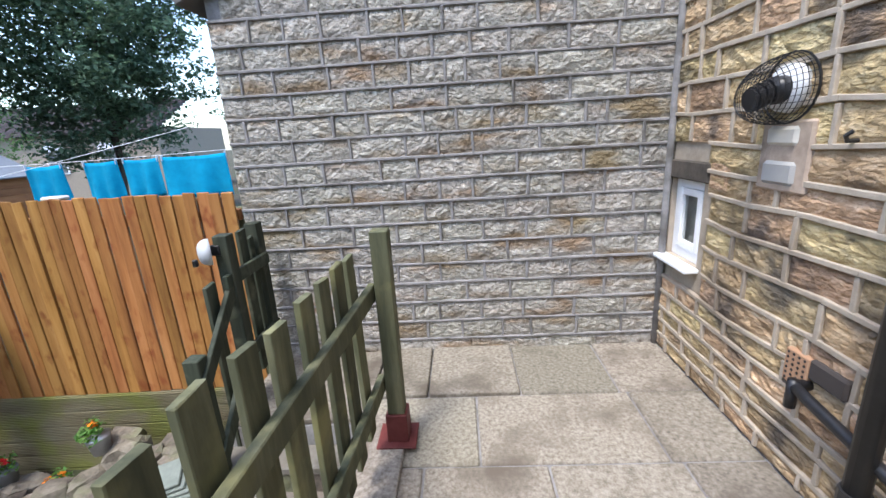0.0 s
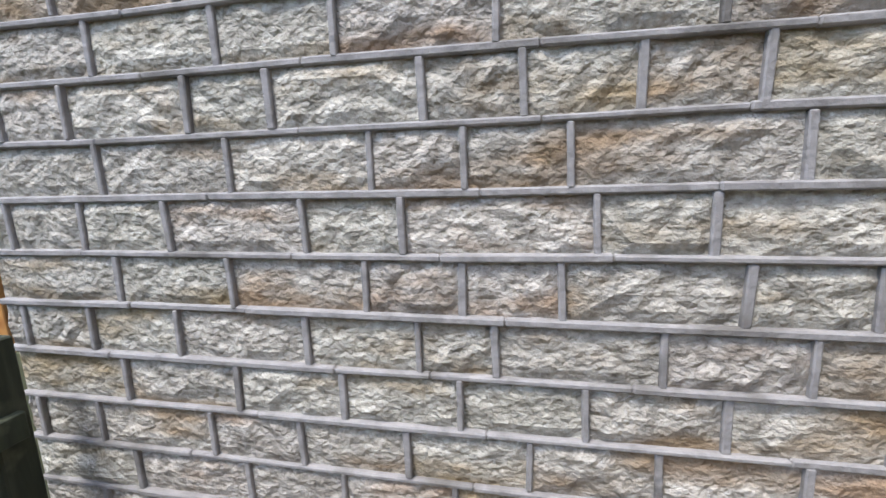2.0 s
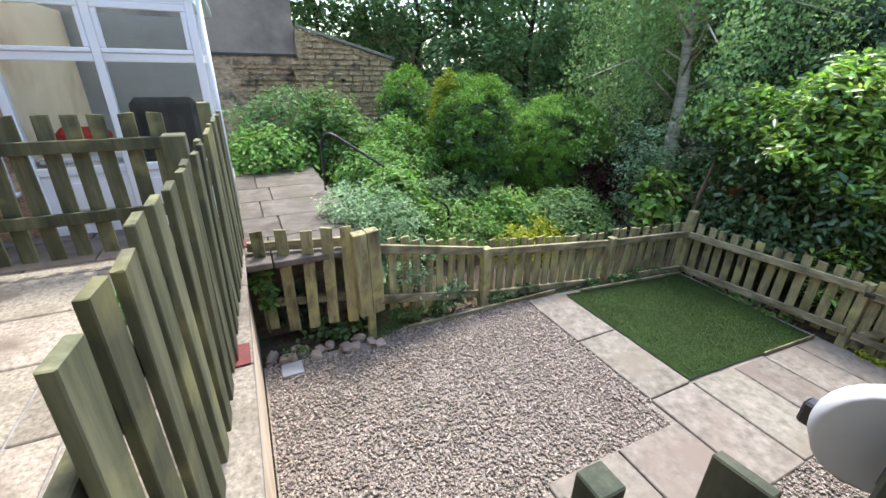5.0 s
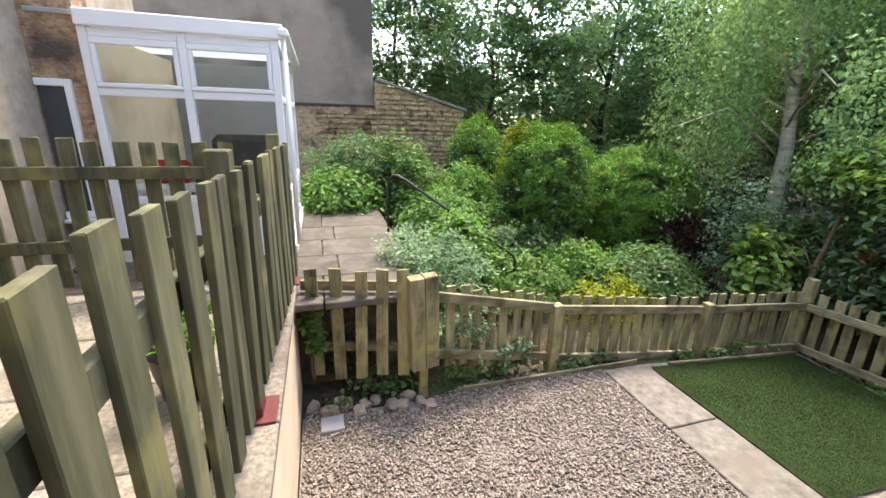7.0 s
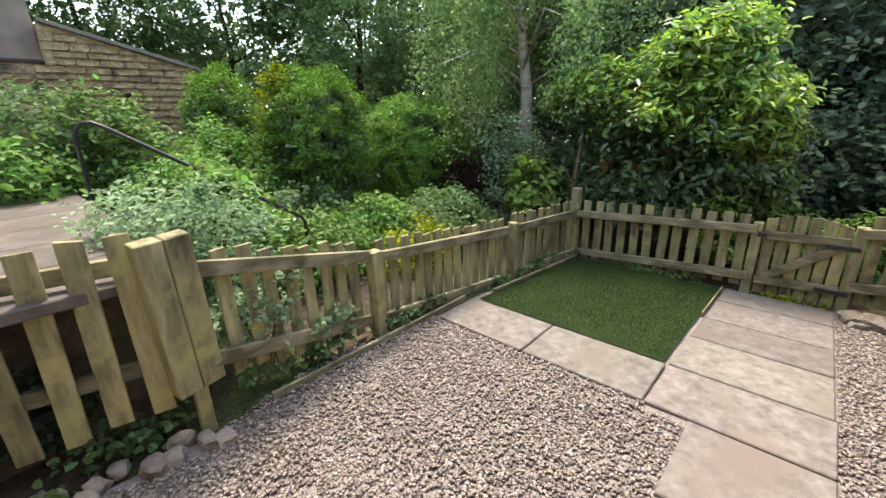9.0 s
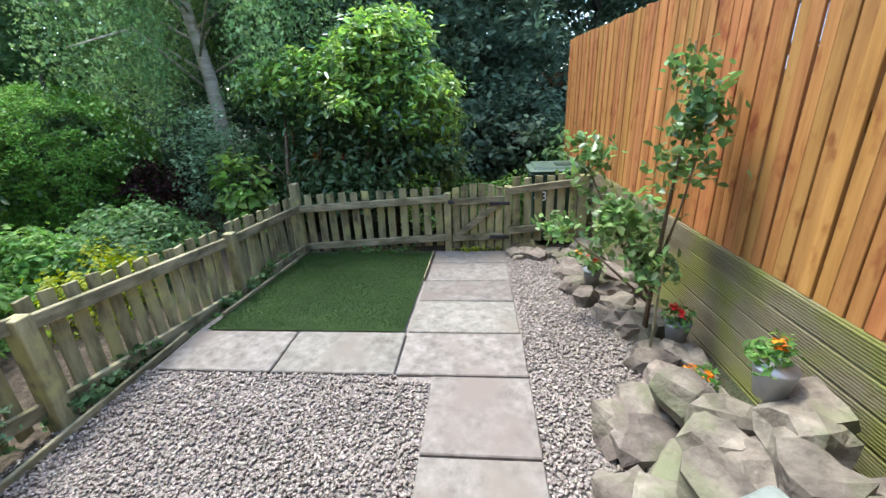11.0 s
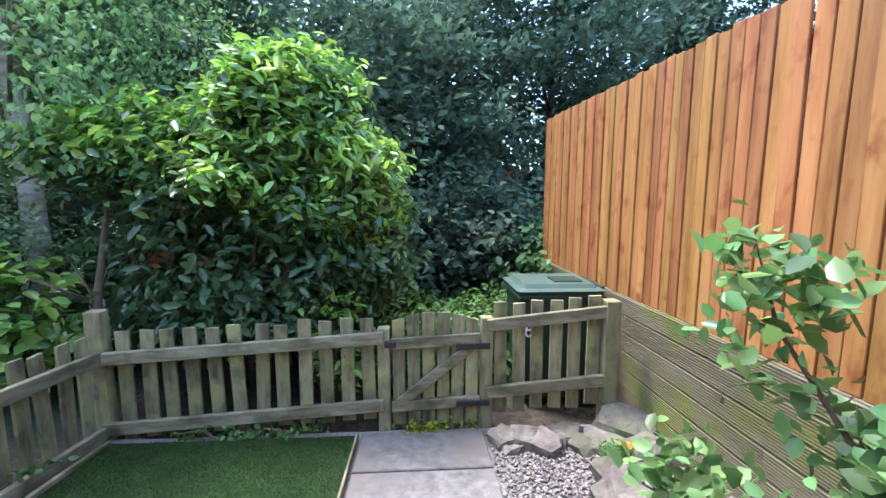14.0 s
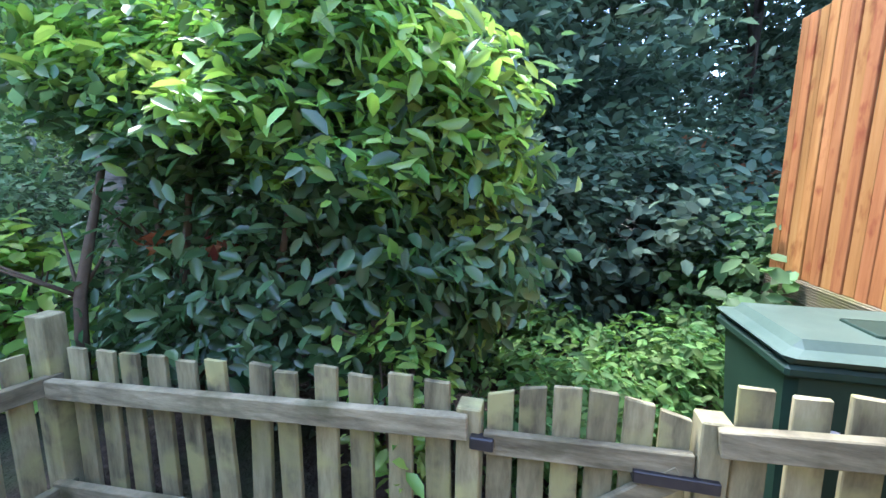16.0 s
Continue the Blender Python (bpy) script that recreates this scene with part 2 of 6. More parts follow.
def leaves(name, a, b, gloss=0.45, hue=0.02, spread=0.4, through_light=0.35, shine=0.12):
    return surface(name, [a, b], 1.1, 3, gloss, 0, per_island=spread, hue=hue, translucent=through_light, spec=shine)


# Two laurel colours: new growth brightened as if sunlit, old leaves darkened as if shaded
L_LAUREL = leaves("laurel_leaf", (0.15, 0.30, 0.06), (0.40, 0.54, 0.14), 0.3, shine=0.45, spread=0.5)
L_LAURELD = leaves("laurel_shaded_leaf", (0.05, 0.105, 0.042), (0.125, 0.205, 0.08), 0.28, shine=0.6)
L_BIRCH = leaves("birch_leaf", (0.13, 0.225, 0.095), (0.27, 0.385, 0.155), 0.5)
L_WOOD = leaves("woodland_leaf", (0.051, 0.086, 0.061), (0.121, 0.178, 0.106), 0.5)
L_WOOD2 = leaves("lime_green_leaf", (0.068, 0.125, 0.055), (0.153, 0.249, 0.099), 0.5)
L_CONIFER = leaves("conifer_leaf", (0.077, 0.176, 0.032), (0.193, 0.369, 0.057), 0.6, through_light=0.15)
L_SHRUB = leaves("shrub_leaf", (0.094, 0.192, 0.054), (0.188, 0.330, 0.088), 0.5)
L_GREY = leaves("variegated_leaf", (0.126, 0.214, 0.107), (0.315, 0.428, 0.265), 0.5)
L_YELLOW = leaves("yellow_green_leaf", (0.13, 0.19, 0.02), (0.26, 0.29, 0.03), 0.5)
L_PURPLE = leaves("purple_leaf", (0.042, 0.018, 0.021), (0.0825, 0.033, 0.03), 0.5)
L_APPLE = leaves("fruit_tree_leaf", (0.085, 0.165, 0.055), (0.24, 0.36, 0.125), 0.33, spread=0.55, hue=0.03, shine=0.45)
L_NETTLE = leaves("weed_leaf", (0.072, 0.150, 0.046), (0.152, 0.255, 0.073), 0.5)
L_BROWN = leaves("dead_leaf", (0.20, 0.06, 0.03), (0.34, 0.13, 0.07), 0.6)


def glass_pane(name, tint=(0.9, 0.95, 0.95)):
    mat = bpy.data.materials.new(name)
    mat.use_nodes = True
    b = mat.node_tree.nodes["Principled BSDF"]
    b.inputs["Base Color"].default_value = (*tint, 1)
    b.inputs["Roughness"].default_value = 0.02
    b.inputs["Transmission Weight"].default_value = 1.0
    b.inputs["IOR"].default_value = 1.45
    return mat


M_GLASS = glass_pane("window_glass")


def plain(name, color, rough=0.6, spec=0.3):
    return surface(name, [tuple(c * 0.85 for c in color), color], 8, 4, rough, 0.1, 60, 0.002, spec=spec)

# ---- the plan ----
WALL_Y, HOUSE_X, CAP_X = 4.58, 1.39, -0.62
LOW, GATE_X = -1.04, -6.2


def garden_z(x):
    """Height of the lower garden: level, then falling to the gate."""
    return LOW if x > -3.95 else LOW - 0.16 * min((-3.95 - x) / 2.2, 1.25)


# ---- ground ----
def ground_height(x, y):
    z = garden_z(x) - (0.05 if y > 0.9 else 0.015)
    if x < -6.3:
        z = -1.26 + 0.02 * math.sin(x * 1.7 + y)
    if y < 0.3:
        z += 0.25 * min((0.3 - y) / 5.0, 1.0) * (1 if x > -6 else 0.4)
    if y > 4.7:
        z = -0.62
    if x < -12 or y < -12 or y > 25:
        z -= 0.3
    return z


xs = [-400, -150, -60, -30, -20] + [-15 + 0.35 * k for k in range(50)] + [5, 15, 40, 150, 400]
ys = [-400, -150, -60, -30, -20] + [-12 + 0.35 * k for k in range(49)] + [6, 9, 15, 30, 60, 150, 400]
gv = [(x, y, ground_height(x, y) + (0.03 * noise.noise(Vector((x, y, 0)) * 1.5) if abs(x) < 20 else 0)) for y in ys for x in xs]
gf = np.array([(j * len(xs) + i, j * len(xs) + i + 1, (j + 1) * len(xs) + i + 1, (j + 1) * len(xs) + i) for j in range(len(ys) - 1) for i in range(len(xs) - 1)])
ground = new("ground", np_mesh("ground", np.array(gv), gf, M_SOIL, True))
tagged(ground, "dark bare soil with patches of moss and weeds", "ground", kind="structure")

# gravel bed: one sheet with loose stones on it
gx0, gx1, gy0, gy1 = -6.15, -0.62, 0.74, 4.62
nx, ny = 90, 64
gv = np.array([(gx0 + (gx1 - gx0) * i / nx, gy0 + (gy1 - gy0) * j / ny, garden_z(gx0 + (gx1 - gx0) * i / nx) - 0.012 + 0.012 * noise.noise(Vector((i * 0.2, j * 0.2, 3)))) for j in range(ny + 1) for i in range(nx + 1)])
gf = np.array([(j * (nx + 1) + i, j * (nx + 1) + i + 1, (j + 1) * (nx + 1) + i + 1, (j + 1) * (nx + 1) + i) for j in range(ny) for i in range(nx)])
gravel_bed = tagged(new("gravel_bed", np_mesh("gravel_bed", gv, gf, M_BED, True)), "pale mixed gravel spread over the lower garden", "gravel", kind="structure")


def scatter_stones(name, count, inside, x0, x1, y0, y1, size, zf, material):
    """Loose angular stones lying on a surface, joined."""
    base = np.array([(1, 0, 0), (0.2, 0.95, 0.1), (-0.95, 0.15, 0), (-0.1, -0.9, 0.1), (0.1, 0.1, 0.75), (0, 0, -0.6)])
    tri = np.array([(0, 1, 4), (1, 2, 4), (2, 3, 4), (3, 0, 4), (1, 0, 5), (2, 1, 5), (3, 2, 5), (0, 3, 5)])
    pts = []
    while len(pts) < count:
        x, y = rng.uniform(x0, x1), rng.uniform(y0, y1)
        if inside(x, y):
            pts.append((x, y, zf(x)))
    p = np.array(pts)
    n = len(p)
    yaw = nrng.uniform(0, 6.28, n)
    s = nrng.uniform(0.6, 1.25, (n, 1)) * size * np.column_stack([nrng.uniform(0.8, 1.4, n), nrng.uniform(0.6, 1.0, n), nrng.uniform(0.45, 0.8, n)])
    v = base[None] * s[:, None] * nrng.uniform(0.75, 1.2, (n, 6, 1))
    c, d = np.cos(yaw)[:, None], np.sin(yaw)[:, None]
    tilt = nrng.uniform(-0.5, 0.5, (n, 1))
    x, y, z = v[..., 0] * c - v[..., 1] * d, v[..., 0] * d + v[..., 1] * c, v[..., 2] + tilt * v[..., 0]
    verts = np.stack([x, y, z], -1) + p[:, None]
    faces = (tri[None] + (np.arange(n) * 6)[:, None, None]).reshape(-1, 3)
    return np_mesh(name, verts.reshape(-1, 3), faces, material)


def on_gravel(x, y):
    if -3.46 > x > -3.97 and y < 3.32:
        return False
    if x <= -3.46 and 0.5 < y < 2.46:
        return False
    if -6.1 < x < -2.15 and 2.46 < y < 3.33 and (x < -3.4 or y > 2.72):
        return False
    if x > -1.45 and y > 2.8:
        return False
    if y < 0.62 + 0.12 * math.sin(x * 3) + (0.12 if x > -1.7 else 0):
        return False
    return True


stones = new("gravel", scatter_stones("gravel", 42000, on_gravel, -6.1, -0.64, 0.6, 4.3, 0.0145, lambda x: garden_z(x) - 0.002, M_GRAVEL))
tagged(stones, "loose pale grey and buff gravel chippings", "gravel", kind="stuff")

# artificial lawn
lawn_x0, lawn_x1, lawn_y0, lawn_y1 = -6.05, -3.975, 0.83, 2.43
nx, ny = 24, 18
gv = np.array([(lawn_x0 + (lawn_x1 - lawn_x0) * i / nx, lawn_y0 + (lawn_y1 - lawn_y0) * j / ny, garden_z(lawn_x0 + (lawn_x1 - lawn_x0) * i / nx) + 0.012) for j in range(ny + 1) for i in range(nx + 1)])
gf = np.array([(j * (nx + 1) + i, j * (nx + 1) + i + 1, (j + 1) * (nx + 1) + i + 1, (j + 1) * (nx + 1) + i) for j in range(ny) for i in range(nx)])
lawn = tagged(new("artificial_lawn", np_mesh("artificial_lawn", gv, gf, M_TURF, True)), "short bright green artificial turf square", "lawn", kind="structure")
n = 110000
px, py = nrng.uniform(lawn_x0, lawn_x1, n), nrng.uniform(lawn_y0, lawn_y1, n)
pz = np.array([garden_z(x) for x in px]) + 0.01
a = nrng.uniform(0, 6.28, n)
lean = nrng.uniform(-0.012, 0.012, (n, 2))
h = nrng.uniform(0.008, 0.017, n)
wv = 0.0017
v0 = np.column_stack([px - wv * np.cos(a), py - wv * np.sin(a), pz])
v1 = np.column_stack([px + wv * np.cos(a), py + wv * np.sin(a), pz])
v2 = np.column_stack([px + lean[:, 0], py + lean[:, 1], pz + h])
blades = new("turf_blades", np_mesh("turf_blades", np.stack([v0, v1, v2], 1).reshape(-1, 3), np.arange(3 * n).reshape(-1, 3), M_BLADE))
tagged(blades, "short green artificial grass blades on the turf", "grass", kind="stuff")

# ---- stone walls ----
def rough_block(seed, relief):
    """A unit block, face to -y, its face split unevenly; width and height 1, from the centre."""
    r = random.Random(seed)
    nxb, nzb = 7, 4
    bm = bmesh.new()
    grid = []
    for j in range(nzb + 1):
        row = []
        for i in range(nxb + 1):
            edge = i in (0, nxb) or j in (0, nzb)
            row.append(bm.verts.new((i / nxb - 0.5, -(0.0 if edge else r.uniform(0.15, 1.0) * relief), j / nzb - 0.5)))
        grid.append(row)
    for j in range(nzb):
        for i in range(nxb):
            q = (grid[j][i], grid[j][i + 1], grid[j + 1][i + 1], grid[j + 1][i])
            if r.random() < 0.5:
                bm.faces.new((q[0], q[1], q[2]))
                bm.faces.new((q[0], q[2], q[3]))
            else:
                bm.faces.new((q[0], q[1], q[3]))
                bm.faces.new((q[1], q[2], q[3]))
    c = [bm.verts.new((x, 0.03, z)) for x, z in ((-0.5, -0.5), (0.5, -0.5), (0.5, 0.5), (-0.5, 0.5))]
    bm.faces.new([*grid[0][::-1], c[0], c[1]])
    bm.faces.new([*grid[nzb], c[2], c[3]])
    bm.faces.new([c[0], *[grid[j][0] for j in range(nzb + 1)], c[3]])
    bm.faces.new([c[2], *[grid[j][nxb] for j in range(nzb, -1, -1)], c[1]])
    return bm


def coursed_wall(wall, place, length, courses, widths, relief, m_block, m_point, name, z0=0.0, keep=None, strip=0.02, proud=0.02, seed=1, wobble=0.0):
    """Blocks and raised strap pointing on a wall. place: pose whose x runs along the wall and whose -y is its face."""
    r = random.Random(seed)
    shapes = [mesh_of(name, rough_block(seed * 100 + k, relief), m_block) for k in range(10)]
    pm = bmesh.new()
    z = z0
    for hgt in courses:
        x = -r.uniform(0, 0.25)
        while x < length:
            w = r.choice(widths) * r.uniform(0.9, 1.1)
            a, b = max(x, 0.0), min(x + w, length)
            if keep is not None and not keep(a, b, z, z + hgt):
                for f in (0.8, 0.6, 0.4, 0.25):
                    if keep(a, a + (b - a) * f, z, z + hgt):
                        b = a + (b - a) * f
                        break
                    if keep(b - (b - a) * f, b, z, z + hgt):
                        a = b - (b - a) * f
                        break
            mid = (a + b) / 2
            if b - a > 0.05 and (keep is None or keep(a, b, z, z + hgt)):
                ob = part(name, r.choice(shapes), m_block, wall)
                flip = r.choice((1, -1))
                ob.matrix_local = place @ Matrix.Translation((mid, 0, z + hgt / 2)) @ Matrix.Diagonal(((b - a) * 0.995, 1, hgt * 0.99, 1)) @ pose(0, 0, 0, 0, 90 - 90 * flip, 0)
                if b < length - 0.05:
                    t = strip * r.uniform(0.8, 1.15)
                    d = proud * r.uniform(0.85, 1.1)
                    k = r.uniform(-0.006, 0.006)
                    vs = box(pm, b - t / 2, b + t / 2, -d, 0.012, z + 0.006, z + hgt - 0.004, 0.003)
                    for v in vs:
                        v.co.x += k * (v.co.z - z) / hgt
                        v.co = place @ v.co
                x0 = a
                # the bed joint over this block
                t = strip * r.uniform(0.85, 1.1)
                vs = box(pm, a - 0.001, b + 0.001, -proud * r.uniform(0.9, 1.15), 0.012, z + hgt - t / 2, z + hgt + t / 2, 0.003)
                for v in vs:
                    v.co.z += wobble * noise.noise(Vector((v.co.x * 2.0, z * 5.0, seed)))
                    v.co = place @ v.co
            x += w
        z += hgt
    part("pointing", pm, m_point, wall, "raised grey strap pointing")


# neighbour's gable wall, facing the patio
GABLE_L = -1.55


def gable_z(x):
    return 2.47 + 0.42 * (x - GABLE_L)


wall_north = thing("wall_north", "grey split-faced stone gable wall with raised strap pointing", "wall", kind="structure")
bm = bmesh.new()
ring = [(GABLE_L, -1.3), (HOUSE_X + 0.4, -1.3), (HOUSE_X + 0.4, gable_z(HOUSE_X + 0.4)), (GABLE_L, gable_z(GABLE_L))]
front = [bm.verts.new((x, WALL_Y + 0.012, z)) for x, z in ring]
back = [bm.verts.new((x, WALL_Y + 0.42, z)) for x, z in ring]
bm.faces.new(front)
bm.faces.new(back[::-1])
for k in range(4):
    bm.faces.new((front[k], back[k], back[(k + 1) % 4], front[(k + 1) % 4]))
bmesh.ops.recalc_face_normals(bm, faces=bm.faces)
part("core", bm, M_POINT, wall_north)

gable_roof = thing("gable_roof", "dark tiled roof verge above the stone gable", "roof", kind="structure")
bm = bmesh.new()
run = HOUSE_X + 0.5 - GABLE_L + 0.1
ang = math.degrees(math.atan(0.42))
box(bm, 0, run * 1.09, -0.07, 2.2, 0.0, 0.05, 0.008, pose(GABLE_L - 0.14, WALL_Y, gable_z(GABLE_L) - 0.045, 0, -ang, 0))
part("roof_slab", bm, plain("grey_roof_tile", (0.13, 0.12, 0.115), 0.85), gable_roof)

# house wall
house = thing("wall_east", "honey sandstone house wall with raised pointing and soot stains", "wall", kind="structure")
WIN = (4.19, 4.56, 0.70, 1.215)
bm = bmesh.new()
hx0, hx1 = HOUSE_X + 0.012, HOUSE_X + 0.35
# unseen upper wall added, up to 5.6, so the house could shade the patio
for y0, y1, z0, z1 in ((-3.4, WIN[0], -0.3, 5.6), (WIN[1], WALL_Y + 0.05, -0.3, 5.6), (WIN[0], WIN[1], -0.3, WIN[2]), (WIN[0], WIN[1], WIN[3], 5.6)):
    box(bm, hx0, hx1, y0, y1, z0, z1)
part("core", bm, M_POINT2, house)

# ---- patio ----
patio = thing("patio_floor", "buff and grey riven stone patio flags", "paving", kind="structure")
boxed("bedding", (CAP_X + 0.06, HOUSE_X + 0.01, 0.3, WALL_Y + 0.01, -1.3, -0.012), M_POINT, patio, 0)
boxed("landing_base", (-1.46, CAP_X + 0.01, 3.8, WALL_Y + 0.01, -1.3, -0.045), M_POINT, patio, 0)


def slab(x0, x1, y0, y1, z0, z1, seed=0):
    """A flag with eased edges and a slightly uneven top."""
    bm = bmesh.new()
    box(bm, x0, x1, y0, y1, z0, z1, 0.007)
    bmesh.ops.rotate(bm, verts=bm.verts, cent=((x0 + x1) / 2, (y0 + y1) / 2, z1), matrix=Matrix.Rotation(rng.uniform(-0.004, 0.004), 3, "X") @ Matrix.Rotation(rng.uniform(-0.004, 0.004), 3, "Y"))
    return bm


y = WALL_Y
row = 0
cuts = [[-0.62, -0.27, 0.31, 0.91, HOUSE_X], [-0.62, 0.03, 0.95, HOUSE_X], [-0.62, -0.25, 0.36, 1.0, HOUSE_X], [-0.62, 0.1, 0.98, HOUSE_X]]
while y > 0.4:
    d = (0.6, 0.56, 0.6, 0.6)[row % 4]
    y0 = max(y - d, 0.3)
    line = cuts[row % 4]
    for a, b in zip(line, line[1:]):
        part("flagstone", slab(a + 0.006, b - 0.006, y0 + 0.006, y - 0.006, -0.03, 0.0 if not (row == 0 and b < 0.4) else 0.018), M_FLAG, patio)
    y -= d
    row += 1
for x0, x1, y0, y1 in ((-1.45, -0.63, 4.2, WALL_Y), (-1.45, -0.63, 3.8, 4.2)):
    part("flagstone", slab(x0 + 0.005, x1 - 0.005, y0 + 0.005, y1 - 0.005, -0.04, -0.002), M_FLAG, patio)

# retaining wall: rendered face under a stone coping
retaining = thing("retaining_wall", "low cream rendered retaining wall with buff stone coping", "wall", kind="structure")
boxed("render", (CAP_X + 0.015, CAP_X + 0.10, 0.32, 3.8, LOW - 0.1, -0.02), M_RENDERW, retaining, 0.004)
yy = 0.3
while yy < 3.75:
    d = min(0.9, 3.8 - yy)
    part("coping_stone", slab(CAP_X - 0.02, CAP_X + 0.26, yy + 0.004, yy + d - 0.004, -0.02, 0.03), M_FLAG, retaining)
    yy += d
boxed("end_render", (CAP_X + 0.1, HOUSE_X, 0.29, 0.34, LOW - 0.1, -0.02), M_RENDERW, retaining, 0.004)

# steps from the landing down to the gravel
steps = thing("garden_steps", "stone steps leading down to the gravel", "steps", kind="structure")
for k in range(5):
    z1 = -0.173 * (k + 1)
    y1 = 3.8 - 0.17 * k
    boxed("riser_block", (-1.43, CAP_X - 0.002, y1 - 0.18, y1 - 0.012, LOW - 0.1, z1 - 0.05), M_ROCK, steps)
    part("tread", slab(-1.45, CAP_X - 0.003, y1 - 0.19, y1 - 0.004, z1 - 0.05, z1), M_CONC, steps)

# garden path
path_ob = thing("garden_path", "weathered grey concrete path flags laid to the gate", "path", kind="structure")
rects = [(-3.965, -3.46, 0.77, 1.60), (-3.965, -3.46, 1.605, 2.455), (-3.965, -3.46, 2.46, 3.33), (-3.455, -2.83, 2.70, 3.33), (-2.825, -2.2, 2.70, 3.33), (-4.56, -3.97, 2.46, 3.32), (-5.06, -4.565, 2.46, 3.32), (-5.62, -5.065, 2.465, 3.32), (-6.1, -5.625, 2.465, 3.32)]
for x0, x1, y0, y1 in rects:
    xm = (x0 + x1) / 2
    ob = part("flagstone", slab(x0 + 0.006 - xm, x1 - 0.006 - xm, y0 + 0.005, y1 - 0.005, -0.045, 0.012), M_CONC, path_ob)
    ob.location = (xm, 0, garden_z(xm))
    ob.rotation_euler = (0, -math.atan2(garden_z(x1) - garden_z(x0), x1 - x0), 0)
edging = thing("lawn_edging", "thin weathered timber edging boards round the turf", "edging", kind="structure")
for x0, x1, y0, y1 in ((lawn_x0, lawn_x1 - 0.25, lawn_y0 - 0.03, lawn_y0), (-5.1, lawn_x0, lawn_y1 + 0.008, lawn_y1 + 0.022), (-3.9, -2.0, 0.70, 0.725)):
    xa, xb = min(x0, x1), max(x0, x1)
    bm = bmesh.new()
    vs = box(bm, xa, xb, y0, y1, 0, 0.06, 0.003)
    for v in vs:
        v.co.z += garden_z(v.co.x) - 0.02
    part("board", bm, M_OLDRAIL, edging)


# ---- fences ----
def board(w, t, h, top=0.0, seed=0, point=0.0):
    """An upright board standing on the origin, width along x, with a worn, slightly sloping top."""
    r = random.Random(seed)
    bm = bmesh.new()
    vs = box(bm, -w / 2, w / 2, -t / 2, t / 2, 0, h, 0.003)
    for v in vs:
        if v.co.z > h * 0.8:
            v.co.z += top * v.co.x / w + r.uniform(-0.002, 0.002)
            v.co.z -= point * abs(v.co.x) / w
        v.co.x += 0.004 * math.sin(v.co.z * 5 + seed)
    return bm


def beam(name, a, b, w, h, material, parent, bevel=0.004, label=""):
    """A squared rail from a to b, w thick across and h high."""
    a, b = Vector(a), Vector(b)
    d = b - a
    bm = bmesh.new()
    vs = box(bm, 0, d.length, -w / 2, w / 2, -h / 2, h / 2, bevel)
    yaw, pitch = math.atan2(d.y, d.x), math.atan2(d.z, math.hypot(d.x, d.y))
    m = Matrix.Translation(a) @ Matrix.Rotation(yaw, 4, "Z") @ Matrix.Rotation(-pitch, 4, "Y")
    for v in vs:
        v.co = m @ v.co
    return part(name, bm, material, parent, label)


def post(name, x, y, z0, z1, s, material, parent, turn=0, cap=0.0, label="", lean=0.0):
    bm = bmesh.new()
    vs = box(bm, -s / 2, s / 2, -s / 2, s / 2, 0, z1 - z0, 0.005)
    for v in vs:
        if v.co.z > (z1 - z0) * 0.5:
            v.co.z += cap * v.co.x / s
    ob = part(name, bm, material, parent, label)
    ob.matrix_local = pose(x, y, z0, lean, 0, turn)
    return ob


def pickets(parent, a, b, count, z_bottom, z_top, w, t, side, material, spread=0.01, skip=(), point=0.0, top=0.012):
    """Pickets from a to b along a fence line; heights run from end to end."""
    a, b = Vector(a), Vector(b)
    d = (b - a)
    yaw = math.degrees(math.atan2(d.y, d.x))
    off = Vector((-d.y, d.x)).normalized() * side
    shapes = [mesh_of("picket", board(w, t, 1.0, rng.uniform(-top, top), k, point), material) for k in range(5)]
    for k in range(count):
        if k in skip:
            continue
        f = (k + 0.5) / count
        p = a + d * f + off
        zb = z_bottom[0] + (z_bottom[1] - z_bottom[0]) * f + rng.uniform(-spread, spread)
        zt = z_top[0] + (z_top[1] - z_top[0]) * f + rng.uniform(-spread, spread)
        ob = part("picket", rng.choice(shapes), material, parent)
        ob.matrix_local = pose(p.x, p.y, zb, rng.uniform(-1, 1), rng.uniform(-1.5, 1.5), yaw + rng.choice((0, 180))) @ Matrix.Diagonal((1, 1, zt - zb, 1))


# fence along the edge of the patio
FX = -0.452


def fence_x(y):
    return FX - min(0.08 * (3.6 - y), 0.16)


patio_fence = thing("patio_picket_fence", "dark green stained timber picket fence on the patio edge", "fence")
for y in (3.60, 2.02, 0.42):
    fx = fence_x(y)
    post("post", fx + 0.06, y, 0.03, 1.17, 0.085, M_GREENWOOD, patio_fence)
    boxed("base_plate", (fx - 0.05, fx + 0.155, y - 0.095, y + 0.095, 0.03, 0.042), M_RED, patio_fence, 0.002, "dark red metal base plate")
    boxed("base_socket", (fx + 0.005, fx + 0.115, y - 0.055, y + 0.055, 0.042, 0.20), M_RED, patio_fence, 0.003, "dark red metal post socket")
for z in (0.86, 0.36):
    beam("rail", (fence_x(0.38) - 0.008, 0.38, z), (fence_x(3.62) - 0.008, 3.62, z), 0.035, 0.085, M_GREENWOOD, patio_fence)
pickets(patio_fence, (fence_x(3.54), 3.54), (fence_x(0.48), 0.48), 18, (0.16, 0.13), (1.10, 1.12), 0.095, 0.024, -0.04, M_GREENWOOD)

